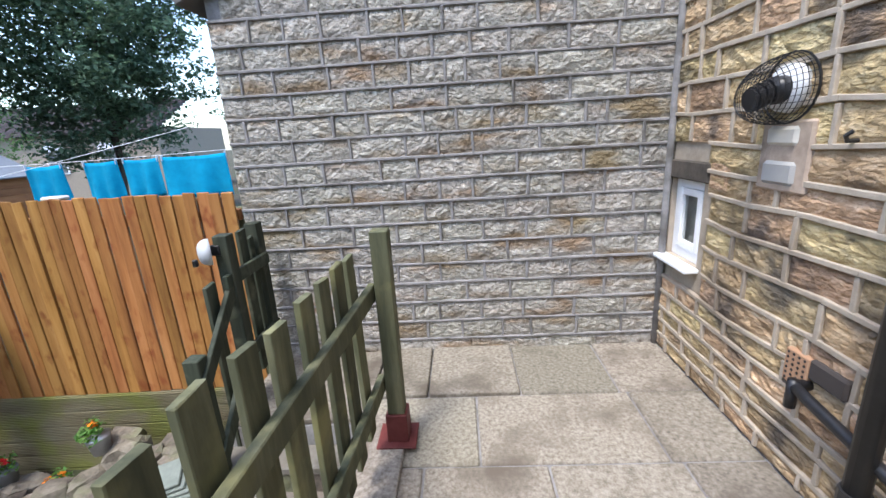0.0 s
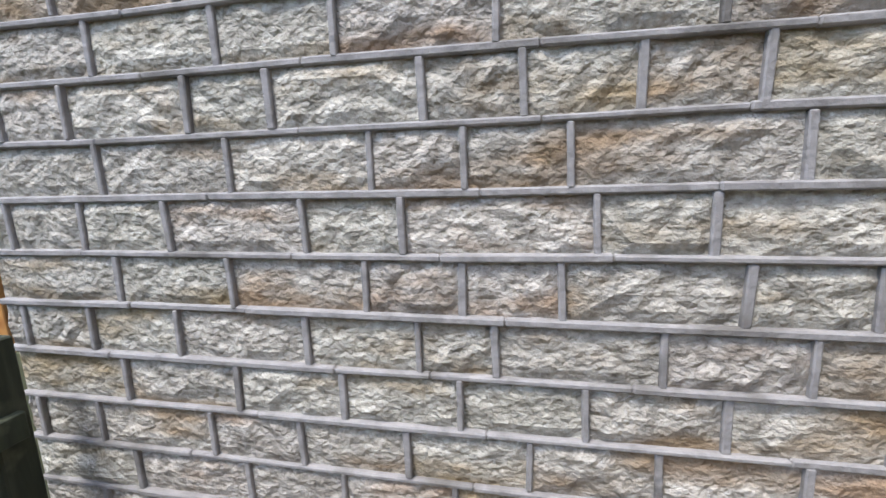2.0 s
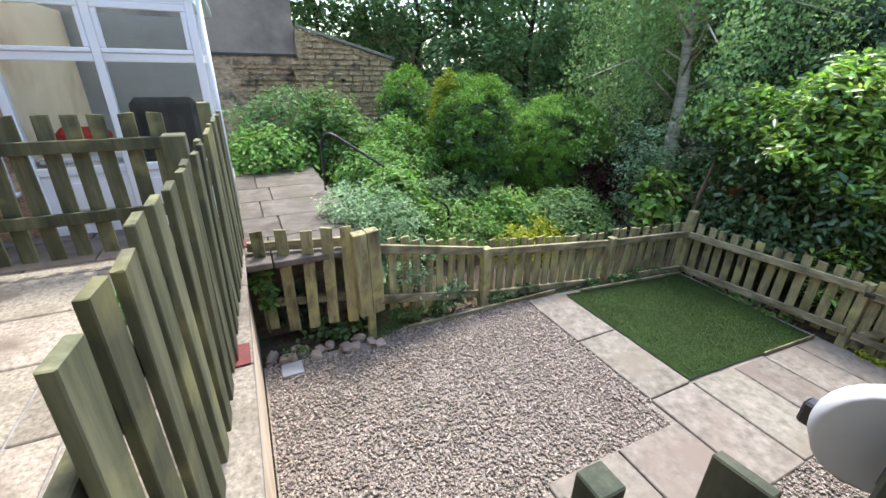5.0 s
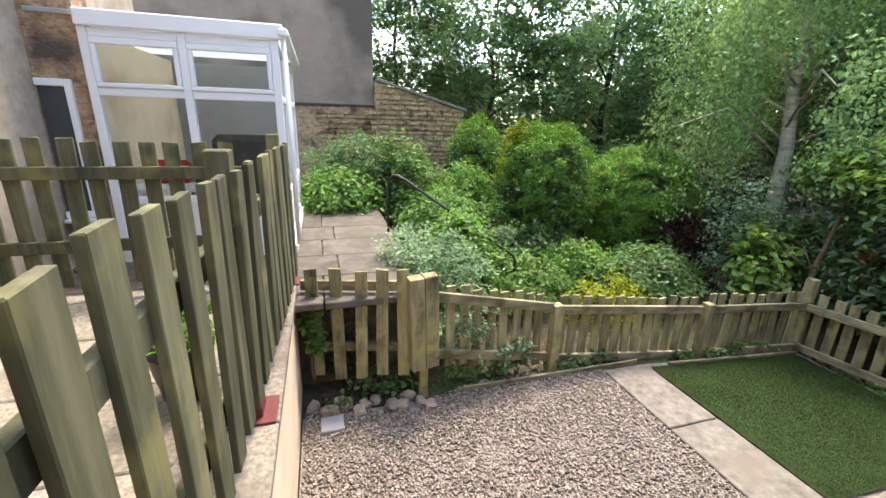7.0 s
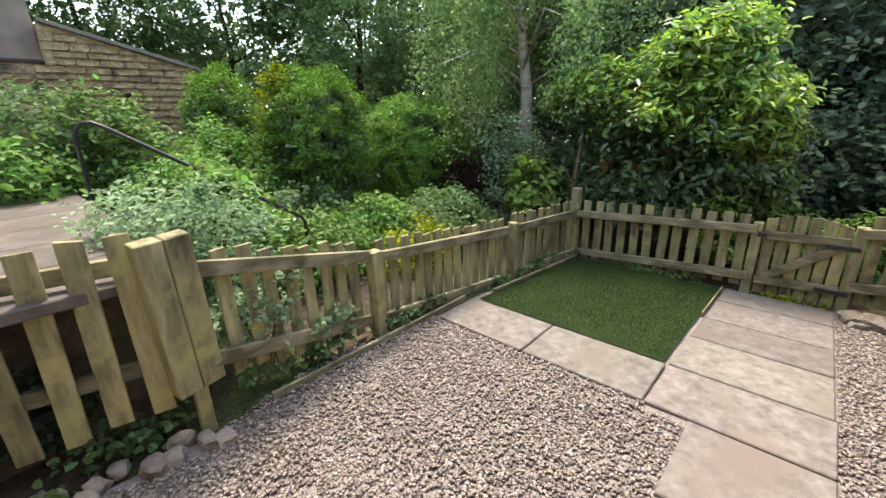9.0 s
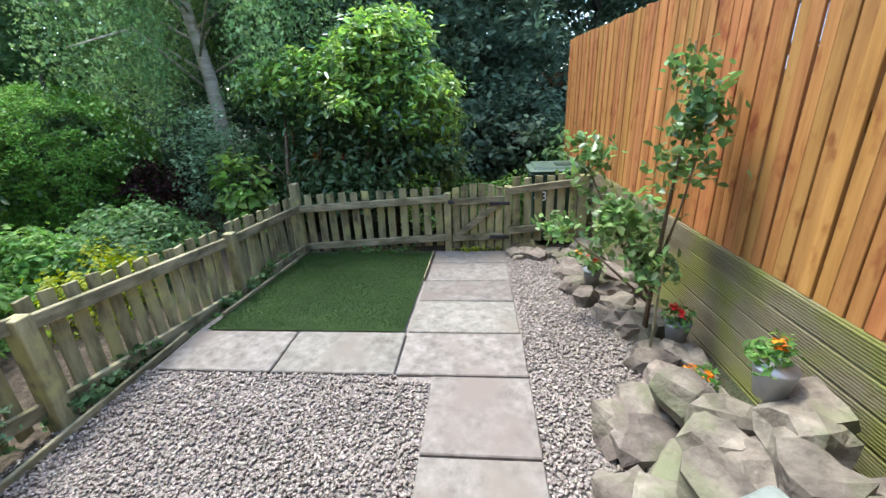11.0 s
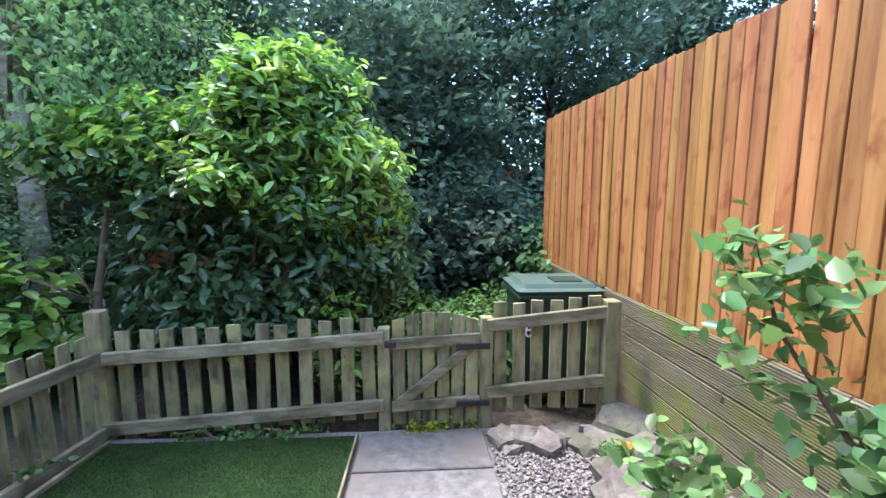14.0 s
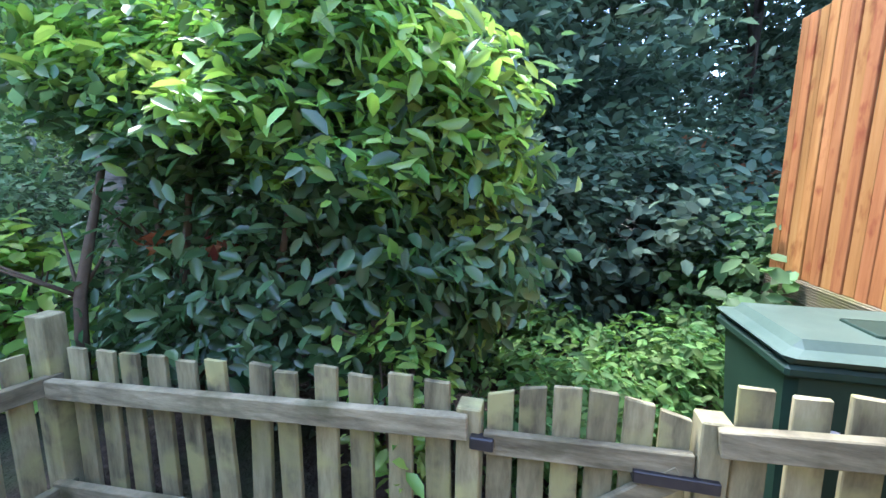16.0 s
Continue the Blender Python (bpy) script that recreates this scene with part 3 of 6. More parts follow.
# fence across the far end of the patio
end_fence = thing("patio_end_fence", "weathered green picket fence across the patio end", "fence")
for x in (HOUSE_X - 0.06,):
    post("post", x, 0.42, 0.0, 1.15, 0.085, M_GREENWOOD, end_fence)
for z in (0.90, 0.40):
    beam("rail", (FX + 0.11, 0.42, z), (HOUSE_X - 0.02, 0.42, z), 0.035, 0.085, M_GREENWOOD, end_fence)
pickets(end_fence, (FX + 0.16, 0.38), (HOUSE_X - 0.1, 0.38), 10, (0.10, 0.10), (1.10, 1.12), 0.095, 0.022, 0.0, M_GREENWOOD)

# guard fence on the outer side of the steps
OX = -1.42
stair_fence = thing("stair_guard_fence", "dark green stained timber guard fence beside the steps", "fence")
post("post", OX, 4.43, -0.05, 1.08, 0.085, M_DARKGREEN, stair_fence, cap=0.0)
post("post", OX + 0.03, 4.015, -0.3, 1.095, 0.085, M_DARKGREEN, stair_fence)
post("post", OX, 3.60, -0.75, 0.54, 0.085, M_DARKGREEN, stair_fence)
beam("rail", (OX + 0.05, 4.45, 0.83), (OX + 0.05, 3.92, 0.83), 0.03, 0.08, M_DARKGREEN, stair_fence)
beam("rail", (OX + 0.05, 4.45, 0.33), (OX + 0.05, 3.92, 0.33), 0.03, 0.08, M_DARKGREEN, stair_fence)
beam("handrail", (OX + 0.045, 4.0, 0.80), (OX + 0.045, 3.56, 0.38), 0.03, 0.08, M_DARKGREEN, stair_fence)
beam("rail", (OX + 0.045, 4.0, 0.34), (OX + 0.045, 3.56, -0.1), 0.03, 0.08, M_DARKGREEN, stair_fence)
for y, zb, zt in ((4.345, 0.05, 1.0), (4.25, 0.1, 1.07), (4.09, 0.0, 1.01), (3.84, -0.2, 0.85)):
    ob = part("picket", board(0.05 if y in (4.345, 4.09) else 0.095, 0.024, zt - zb, 0.01, int(y * 50)), M_DARKGREEN, stair_fence)
    ob.matrix_local = pose(OX + 0.005 if y > 4 else OX, y, zb, 0, 0, 90)

# tall orange boundary fence on a ridged decking plinth
OF0, OF1 = Vector((-1.62, 4.615)), Vector((-8.22, 4.385))
orange = thing("boundary_fence", "tall orange-stained close-board timber fence", "fence")
d = OF1 - OF0
yaw = math.degrees(math.atan2(d.y, d.x))
count = 75
shapes = [mesh_of("fence_board", board(0.081, 0.018, 1.0, rng.uniform(-0.004, 0.004), 200 + k), M_ORANGE) for k in range(6)]
for k in range(count):
    p = OF0 + d * ((k + 0.5) / count)
    ob = part("fence_board", rng.choice(shapes), M_ORANGE, orange)
    zb, zt = -0.29 + rng.uniform(-0.006, 0.006), 1.275 + 0.07 * k / count + rng.uniform(-0.008, 0.008)
    ob.matrix_local = pose(p.x, p.y - 0.005 * (k % 2) + rng.uniform(-0.002, 0.002), zb, 0, rng.uniform(-0.35, 0.35), yaw + rng.choice((0, 180)) + rng.uniform(-1.2, 1.2)) @ Matrix.Diagonal((1, 1, zt - zb, 1))
shapes = [mesh_of("cover_strip", board(0.036, 0.014, 1.0, 0.0, 230 + k), M_ORANGE) for k in range(3)]
for k in range(count - 1):
    if rng.random() < 0.08:
        continue
    p = OF0 + d * ((k + 1) / count)
    ob = part("cover_strip", rng.choice(shapes), M_ORANGE, orange)
    ob.matrix_local = pose(p.x, p.y + 0.022, -0.26, 0, 0, yaw) @ Matrix.Diagonal((1, 1, 1.50, 1))
for z in (-0.1, 0.5, 1.1):
    beam("rail", (OF0.x, OF0.y + 0.06, z), (OF1.x, OF1.y + 0.06, z), 0.05, 0.08, M_ORANGE, orange)
for k in range(5):
    p = OF0 + d * (k / 4)
    post("post", p.x, p.y + 0.13, -1.2, 1.15, 0.09, M_ORANGE if k else M_GREENWOOD, orange)
boxed("capping_rail", (OF0.x - 0.06, OF0.x + 0.06, OF0.y - 0.0, OF0.y + 0.09, -1.0, 0.95), M_GREENWOOD, orange, 0.004)

plinth = thing("decking_plinth", "ridged timber decking boards, mossy, under the fence", "retaining boards", kind="structure")
for row in range(7):
    z0 = -0.285 - 0.138 * (row + 1)
    for s in range(2):
        a, b = (0.0, 0.52) if s == 0 else (0.52, 1.0)
        L = d.length * (b - a)
        prof = [(0.0, 0.0)]
        ridges = 8
        for q in range(ridges):
            zq = 0.004 + 0.126 * q / ridges
            step = 0.126 / ridges
            prof += [(-0.009, zq + 0.12 * step), (-0.009, zq + 0.55 * step), (0.0, zq + 0.67 * step), (0.0, zq + 0.98 * step)]
        prof += [(0.0, 0.133), (0.026, 0.133), (0.026, 0.0)]
        bm = bmesh.new()
        ends = [[bm.verts.new((xx, yv, zv)) for yv, zv in prof] for xx in (0, L - 0.003)]
        for q in range(len(prof)):
            bm.faces.new((ends[0][q], ends[1][q], ends[1][(q + 1) % len(prof)], ends[0][(q + 1) % len(prof)]))
        bmesh.ops.recalc_face_normals(bm, faces=bm.faces)
        p = OF0 + d * a
        ob = part("decking_board", bm, M_DECK, plinth)
        nrm = Vector((-d.y, d.x)).normalized()
        ob.matrix_local = Matrix.Translation((p.x, p.y - 0.025, z0)) @ Matrix.Rotation(math.atan2(d.y, d.x), 4, "Z") @ Matrix.Diagonal((1, -1, 1, 1))

# low picket fences round the lower garden
garden_fence = thing("garden_picket_fence", "old weathered picket fence with mossy rails", "fence")
A, B, C, D = Vector((-1.71, 0.68)), Vector((-2.96, 0.53)), Vector((-4.73, 0.62)), Vector((-6.2, 0.70))
post("post", B.x, B.y + 0.07, -1.15, -0.335, 0.095, M_OLDWOOD, garden_fence, 3)
post("post", C.x, C.y + 0.07, -1.2, -0.465, 0.09, M_OLDWOOD, garden_fence, 2)
post("corner_post", D.x, D.y, -1.3, -0.31, 0.10, M_OLDWOOD, garden_fence, 3)
for p, q, zp, zq in ((A, B, -0.08, -0.38), (B, C, -0.40, -0.55), (C, D, -0.55, -0.62)):
    for drop in (0.0, 0.53):
        beam("rail", (p.x, p.y + 0.045, zp - drop), (q.x, q.y + 0.045, zq - drop), 0.04, 0.085, M_OLDRAIL, garden_fence)
pickets(garden_fence, (A.x - 0.1, A.y), (B.x + 0.06, B.y), 8, (-0.78, -1.02), (0.0, -0.27), 0.084, 0.022, 0.02, M_OLDWOOD, 0.02, point=0.02)
pickets(garden_fence, (B.x - 0.06, B.y), (C.x + 0.06, C.y), 13, (-1.03, -1.16), (-0.29, -0.41), 0.086, 0.022, 0.02, M_OLDWOOD, 0.02, point=0.02)
pickets(garden_fence, (C.x - 0.06, C.y), (D.x + 0.06, D.y), 10, (-1.16, -1.2), (-0.41, -0.47), 0.086, 0.022, 0.02, M_OLDWOOD, 0.02, point=0.02)

wall_fence = thing("side_picket_fence", "old grey picket fence between coping wall and stout post", "fence")
bm = bmesh.new()
for k in (-1, 1):
    box(bm, k * 0.062 - 0.06, k * 0.062 + 0.06, -0.05, 0.05, 0, 0.86, 0.006)
ob = part("stout_post", bm, M_OLDWOOD, wall_fence)
ob.matrix_local = pose(-1.64, 0.70, -0.74, -3, 3, 8)
post("post_foot", -1.64, 0.67, -1.1, -0.7, 0.07, M_OLDWOOD, wall_fence)
for z in (-0.03, -0.60):
    beam("rail", (-0.66, 0.36, z), (-1.6, 0.58, z), 0.04, 0.085, M_OLDRAIL, wall_fence)
pickets(wall_fence, (-0.68, 0.44), (-1.56, 0.66), 5, (-0.86, -0.86), (0.15, 0.12), 0.10, 0.022, 0.0, M_OLDWOOD, 0.03, point=0.01)

rear_fence = thing("rear_picket_fence", "weathered picket fence with mossy rails beside the gate", "fence")
GL, GR, GE = Vector((GATE_X - 0.03, 2.62)), Vector((GATE_X - 0.02, 3.36)), Vector((GATE_X + 0.1, 4.22))
post("gate_post", GL.x, GL.y, -1.3, -0.47, 0.085, M_OLDWOOD, rear_fence)
post("gate_post", GR.x, GR.y, -1.3, -0.40, 0.085, M_OLDWOOD, rear_fence)
post("post", GE.x, GE.y, -1.25, -0.26, 0.10, M_OLDWOOD, rear_fence)
for drop in (0.0, 0.50):
    beam("rail", (D.x + 0.06, D.y + 0.02, -0.63 - drop), (GL.x + 0.05, GL.y, -0.53 - drop), 0.04, 0.085, M_OLDRAIL, rear_fence)
    beam("rail", (GR.x + 0.05, GR.y, -0.45 - drop), (GE.x + 0.03, GE.y, -0.33 - drop), 0.04, 0.085, M_OLDRAIL, rear_fence)
pickets(rear_fence, (D.x, D.y + 0.08), (GL.x, GL.y - 0.03), 12, (-1.24, -1.16), (-0.47, -0.39), 0.092, 0.022, 0.0, M_OLDWOOD, 0.015, top=0.006)
pickets(rear_fence, (GR.x, GR.y + 0.05), (GE.x - 0.03, GE.y - 0.04), 6, (-1.12, -1.05), (-0.31, -0.23), 0.088, 0.022, 0.0, M_OLDWOOD, 0.015, top=0.006)
boxed("latch", (GL.x + 0.03, GL.x + 0.07, GL.y + 0.01, GL.y + 0.09, -0.60, -0.555), M_IRON, rear_fence, 0.004, "black iron gate latch")
for z in (-0.60, -1.03):
    boxed("hinge", (GR.x + 0.02, GR.x + 0.06, GR.y - 0.22, GR.y + 0.02, z - 0.02, z + 0.02), M_IRON, rear_fence, 0.003, "black iron strap hinge")

gate = thing("garden_gate", "closed weathered picket gate with arched top and brace", "gate")
gy0, gy1 = GL.y + 0.055, GR.y - 0.05
for z in (-0.58, -1.05):
    beam("rail", (GATE_X + 0.01, gy0, z), (GATE_X + 0.01, gy1, z + 0.03), 0.03, 0.08, M_OLDRAIL, gate)
beam("brace", (GATE_X + 0.014, gy0 + 0.06, -1.02), (GATE_X + 0.014, gy1 - 0.03, -0.58), 0.026, 0.075, M_OLDRAIL, gate)
for k in range(6):
    f = (k + 0.5) / 6
    yv = gy0 + (gy1 - gy0) * f
    arch = 0.07 * (1 - (2 * f - 1) ** 2)
    ob = part("picket", board(0.088, 0.02, 0.77 + arch, 0.03 * (1 - 2 * f), k), M_OLDWOOD, gate)
    ob.matrix_local = pose(GATE_X - 0.02, yv, -1.2, 0, 0, 90)


# ---- plants ----
def leaf_cloud(name, centres, per, spread, size, material, aspect=0.5, up=0.6, droop=0.0, outward=None, seed=1, flat=0.7, oval=False):
    """Many folded leaves in clumps round the centres. droop pulls each clump down like hanging twigs."""
    r = np.random.RandomState(seed)
    c = np.repeat(np.asarray(centres, dtype=float), per, axis=0)
    n = len(c)
    off = r.normal(0, 1, (n, 3)) * np.asarray(spread) * np.array([1, 1, flat])
    if droop:
        k = r.uniform(0, 1, n)
        off[:, 2] -= k * droop
        off[:, :2] *= (0.35 + 0.4 * k)[:, None]
    p = c + off
    nrm = r.normal(0, 0.55, (n, 3))
    nrm[:, 2] += up
    if outward is not None:
        o = p - np.asarray(outward)
        nrm += 0.7 * o / (np.linalg.norm(o, axis=1, keepdims=True) + 1e-6)
    nrm /= np.linalg.norm(nrm, axis=1, keepdims=True)
    a = r.normal(0, 1, (n, 3))
    if droop:
        a[:, 2] -= 2.2
    a -= nrm * (a * nrm).sum(1, keepdims=True)
    a /= np.linalg.norm(a, axis=1, keepdims=True)
    b = np.cross(nrm, a)
    s = (size * r.uniform(0.6, 1.3, n))[:, None]
    w = s * aspect * 0.5
    lift = nrm * s * 0.09
    if oval:
        v = np.stack([p - a * s * 0.5, p - a * s * 0.2 + b * w + lift, p + a * s * 0.2 + b * w * 0.9 + lift * 0.8, p + a * s * 0.5 - lift * 0.7,
                      p + a * s * 0.2 - b * w * 0.9 + lift * 0.8, p - a * s * 0.2 - b * w + lift], 1)
        base = (np.arange(n) * 6)[:, None]
        faces = np.concatenate([base + np.array([[0, 1, 2, 3]]), base + np.array([[0, 3, 4, 5]])])
    else:
        v = np.stack([p - a * s * 0.5, p + b * w + lift, p + a * s * 0.5 - lift * 0.6, p - b * w + lift], 1)
        base = (np.arange(n) * 4)[:, None]
        faces = np.concatenate([base + np.array([[0, 1, 2]]), base + np.array([[0, 2, 3]])])
    return np_mesh(name, v.reshape(-1, 3), faces, material)


def shell(centre, radii, count, seed, inner=0.55, lump=0.25, low=-1.0):
    """Points in the outer part of a lumpy ellipsoid."""
    r = np.random.RandomState(seed)
    out = []
    while len(out) < count:
        d = r.normal(0, 1, 3)
        d /= np.linalg.norm(d)
        if d[2] < low:
            continue
        k = inner + (1 - inner) * r.uniform(0, 1) ** 0.6
        k *= 1 + lump * noise.noise(Vector(d * 2.2) + Vector((seed, 0, 0)))
        out.append(np.asarray(centre) + d * np.asarray(radii) * k)
    return np.array(out)


def limb_tree(bm, base, top, r0, limbs, seed, spread, start=0.35, sides=8, rise=0.5, wander=0.08):
    """A tapering trunk with limbs; returns the limb ends."""
    r = random.Random(seed)
    base, top = Vector(base), Vector(top)
    pts = []
    steps = 9
    for k in range(steps):
        f = k / (steps - 1)
        p = base.lerp(top, f)
        p += Vector((r.uniform(-1, 1), r.uniform(-1, 1), 0)) * wander * (0 if k == 0 else 1)
        pts.append(p)
    tube(bm, pts, [r0 * (1 - 0.85 * k / (steps - 1)) for k in range(steps)], sides)
    ends = [pts[-1]]
    for k in range(limbs):
        f = start + (0.95 - start) * (k + r.random()) / limbs
        i = min(int(f * (steps - 1)), steps - 2)
        p = pts[i].lerp(pts[i + 1], f * (steps - 1) - i)
        ang = r.uniform(0, 6.283)
        L = spread * r.uniform(0.6, 1.1) * (1.15 - 0.6 * f)
        dirv = Vector((math.cos(ang), math.sin(ang), rise * r.uniform(0.6, 1.3)))
        q1 = p + dirv * L * 0.45 + Vector((0, 0, 0.06 * L))
        q2 = p + dirv * L + Vector((r.uniform(-0.1, 0.1), r.uniform(-0.1, 0.1), -0.05)) * L
        rr = r0 * (1 - 0.85 * f) * 0.55
        tube(bm, [p, q1, q2], [rr, rr * 0.6, rr * 0.2], 5)
        ends += [q1, q2]
    return ends


def woodland_tree(x, y, z, height, spread, seed, leaf_mat, clumps=170, per=46, size=0.15, label="tall dark broadleaf tree in the wood behind the garden", low=0.06):
    t = thing("tree", label, "tree", (x, y, z), "woodland trees")
    r = random.Random(seed)
    bm = bmesh.new()
    limb_tree(bm, (0, 0, 0), (r.uniform(-0.5, 0.5), r.uniform(-0.5, 0.5), height * 0.9), 0.06 + 0.007 * height, 11, seed, spread * 0.85, low + 0.05)
    part("trunk", bm, M_BARK, t, smooth=True)
    c = shell((0, 0, height * (0.5 + low * 0.5)), (spread, spread, height * (0.5 - low * 0.5)), clumps, seed, 0.35, 0.6)
    part("crown", leaf_cloud("crown", c, per, 0.27, size, leaf_mat, 0.55, 0.8, seed=seed, flat=0.5), leaf_mat, t)
    return t


def shrub(name, label, x, y, z, radii, seed, leaf_mat, clumps, per, size, spread=0.09, aspect=0.5, up=0.6, stems=6, lift=0.9, inner=0.5, group="", category="shrub", lump=0.35):
    t = thing(name, label, category, (x, y, z), group)
    r = random.Random(seed)
    for k in range(stems):
        bm = bmesh.new()
        a = r.uniform(0, 6.28)
        e = Vector((math.cos(a) * radii[0] * 0.6, math.sin(a) * radii[1] * 0.6, radii[2] * (lift + r.uniform(0.0, 0.5))))
        tube(bm, [(e.x * 0.1, e.y * 0.1, -0.1), e * 0.5 + Vector((0, 0, 0.05)), e], [0.014, 0.01, 0.004], 5)
        part("stem", bm, M_STEM, t)
    c = shell((0, 0, radii[2] * lift), radii, clumps, seed, inner, lump)
    c[:, 2] = np.maximum(c[:, 2], 0.01)
    part("foliage", leaf_cloud("foliage", c, per, spread, size, leaf_mat, aspect, up, outward=(0, 0, radii[2] * 0.4), seed=seed, oval=True), leaf_mat, t)
    return t


# laurel beside the gate
laurel = thing("laurel_bush", "large glossy laurel bush with bright new growth", "bush", (-7.1, 1.3, -1.27))
for k, (bx, by, ex, ey, ez) in enumerate(((0.78, -0.68, 0.35, -0.8, 1.9), (0.0, -0.75, 0.0, -0.9, 2.2), (0.1, -0.6, 0.3, -0.3, 1.9), (0.0, 0.2, 0.2, 0.7, 1.9), (-0.2, 0.4, -0.3, 0.2, 2.3), (0.1, 0.0, 0.35, 0.3, 1.5), (-0.1, -0.2, -0.5, -0.6, 2.0), (0.15, 0.5, 0.4, 1.0, 1.5))):
    bm = bmesh.new()
    mid = Vector(((bx + ex) / 2 + 0.06, (by + ey) / 2 - 0.05, ez * 0.5))
    tube(bm, [(bx, by, -0.05), mid, (ex, ey, ez)], [0.04, 0.03, 0.012], 7)
    for q in range(4):
        a = rng.uniform(0, 6.28)
        e = mid + Vector((math.cos(a) * 0.35, math.sin(a) * 0.35, rng.uniform(0.15, 0.5)))
        tube(bm, [mid, e], [0.012, 0.004], 5)
    part("branch", bm, M_STEM, laurel, smooth=True)
masses = [((0.05, 0.55, 2.32), (0.5, 0.42, 0.5), 18), ((0.1, 0.72, 1.8), (0.48, 0.52, 0.45), 20), ((0.1, 1.02, 1.3), (0.38, 0.3, 0.5), 12), ((0.2, 0.3, 1.85), (0.4, 0.36, 0.32), 9),
          ((0.1, -0.72, 2.08), (0.36, 0.42, 0.24), 12), ((0.15, -0.5, 1.75), (0.3, 0.35, 0.2), 6), ((-0.4, -0.1, 2.2), (0.3, 0.4, 0.35), 5)]
pts, dark = [], []
lr = random.Random(4)
q = 0
for c, rad, n_lobe in masses:
    for k in range(n_lobe):
        d = Vector((lr.uniform(-0.6, 1), lr.uniform(-1, 1), lr.uniform(-0.8, 1))).normalized()
        size = lr.uniform(0.22, 0.36)
        cc = [c[i] + d[i] * rad[i] * 0.8 for i in range(3)]
        pts.append(shell(cc, (size, size, size * 0.75), int(170 * size), 40 + q, 0.7, 0.5, -0.3))
        dark.append(shell(cc, (size * 0.7, size * 0.7, size * 0.6), int(60 * size), 140 + q, 0.3, 0.3))
        q += 1
    dark.append(shell(c, [v * 0.8 for v in rad], 60, 240 + q, 0.3, 0.3))
# dark leaf fills the hollow underneath, its shade painted into the colour
dark.append(shell((-0.3, 0.1, 0.75), (0.3, 1.25, 0.6), 90, 71, 0.4, 0.3))
dark.append(shell((0.1, 0.85, 0.6), (0.3, 0.4, 0.5), 45, 72, 0.5, 0.3))
dark.append(shell((0.2, -0.1, 1.2), (0.45, 1.0, 0.55), 120, 73, 0.3, 0.4))
dark.append(shell((0.45, -0.1, 0.75), (0.25, 0.95, 0.25), 70, 74, 0.4, 0.4))
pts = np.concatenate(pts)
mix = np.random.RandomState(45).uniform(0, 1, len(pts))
# height picks the leaf colour: painted sun on top, painted shade below
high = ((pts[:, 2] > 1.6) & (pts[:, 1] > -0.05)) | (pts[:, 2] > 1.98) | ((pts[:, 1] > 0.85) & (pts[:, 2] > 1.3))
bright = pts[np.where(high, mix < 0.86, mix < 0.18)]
part("outer_leaves", leaf_cloud("outer_leaves", bright, 15, 0.075, 0.108, L_LAUREL, 0.36, 0.4, outward=(0, 0, 1.2), seed=5, oval=True), L_LAUREL, laurel, "yellow-green new leaves, brightened in colour as if sunlit")
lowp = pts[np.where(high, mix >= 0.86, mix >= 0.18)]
part("inner_leaves", leaf_cloud("inner_leaves", np.concatenate(dark + [lowp]), 13, 0.11, 0.108, L_LAURELD, 0.4, 0.5, outward=(0, 0, 1.0), seed=6, oval=True), L_LAURELD, laurel, "dark green leaves with the shade put into their colour")
part("dead_leaves", leaf_cloud("dead_leaves", [(0.45, -0.50, 1.18), (0.44, -0.44, 1.26), (0.42, -0.1, 1.2)], 9, 0.035, 0.10, L_BROWN, 0.4, 0.3, seed=8), L_BROWN, laurel, "cluster of red-brown dead leaves")

# weeping birch
birch = thing("birch_tree", "weeping birch with pale trunk and hanging foliage", "tree", (-8.1, -1.35, -1.27))
bm = bmesh.new()
tube(bm, [(0.1, 0.1, -0.1), (0.05, 0.12, 1.2), (0.02, 0.08, 2.3), (-0.06, -0.1, 3.2), (-0.13, -0.2, 4.2), (-0.1, -0.25, 5.1), (0.0, -0.25, 6.0)], [0.13, 0.115, 0.10, 0.085, 0.06, 0.035, 0.015], 10)
ends = []
r = random.Random(12)
for k in range(26):
    f = 0.36 + 0.6 * k / 26
    h = 6.0 * f
    ang = k * 2.4 + r.uniform(-0.3, 0.3)
    L = r.uniform(1.5, 2.7) * (1.25 - 0.75 * f)
    p = Vector((0, -0.1 * f, h))
    q = p + Vector((math.cos(ang) * L * 0.55, math.sin(ang) * L * 0.55, 0.32 * L))
    e = p + Vector((math.cos(ang) * L, math.sin(ang) * L, 0.18 * L))
    tube(bm, [p, q, e], [0.035 * (1.1 - f), 0.02 * (1.1 - f) + 0.004, 0.004], 5)
    for g in (0.45, 0.7, 0.85, 1.0):
        b = p.lerp(e, g)
        for q2 in range(3):
            ends.append(b + Vector((r.uniform(-0.35, 0.35), r.uniform(-0.35, 0.35), 0.25 * L * (1 - abs(g - 0.6)) + r.uniform(-0.15, 0.15))))
part("trunk", bm, M_BIRCH, birch, smooth=True)
ends = [e for e in ends if not (e.z < 4.9 and e.x > -0.25 and abs(e.y - 0.6 * e.x) < 0.5)]
ends = [e for e in ends if not (e.x > 0.6 and e.y < 0.0 and e.z < 3.4)]
part("crown", leaf_cloud("crown", np.array([tuple(e) for e in ends]), 190, 0.24, 0.065, L_BIRCH, 0.65, 0.4, droop=1.5, seed=13), L_BIRCH, birch)

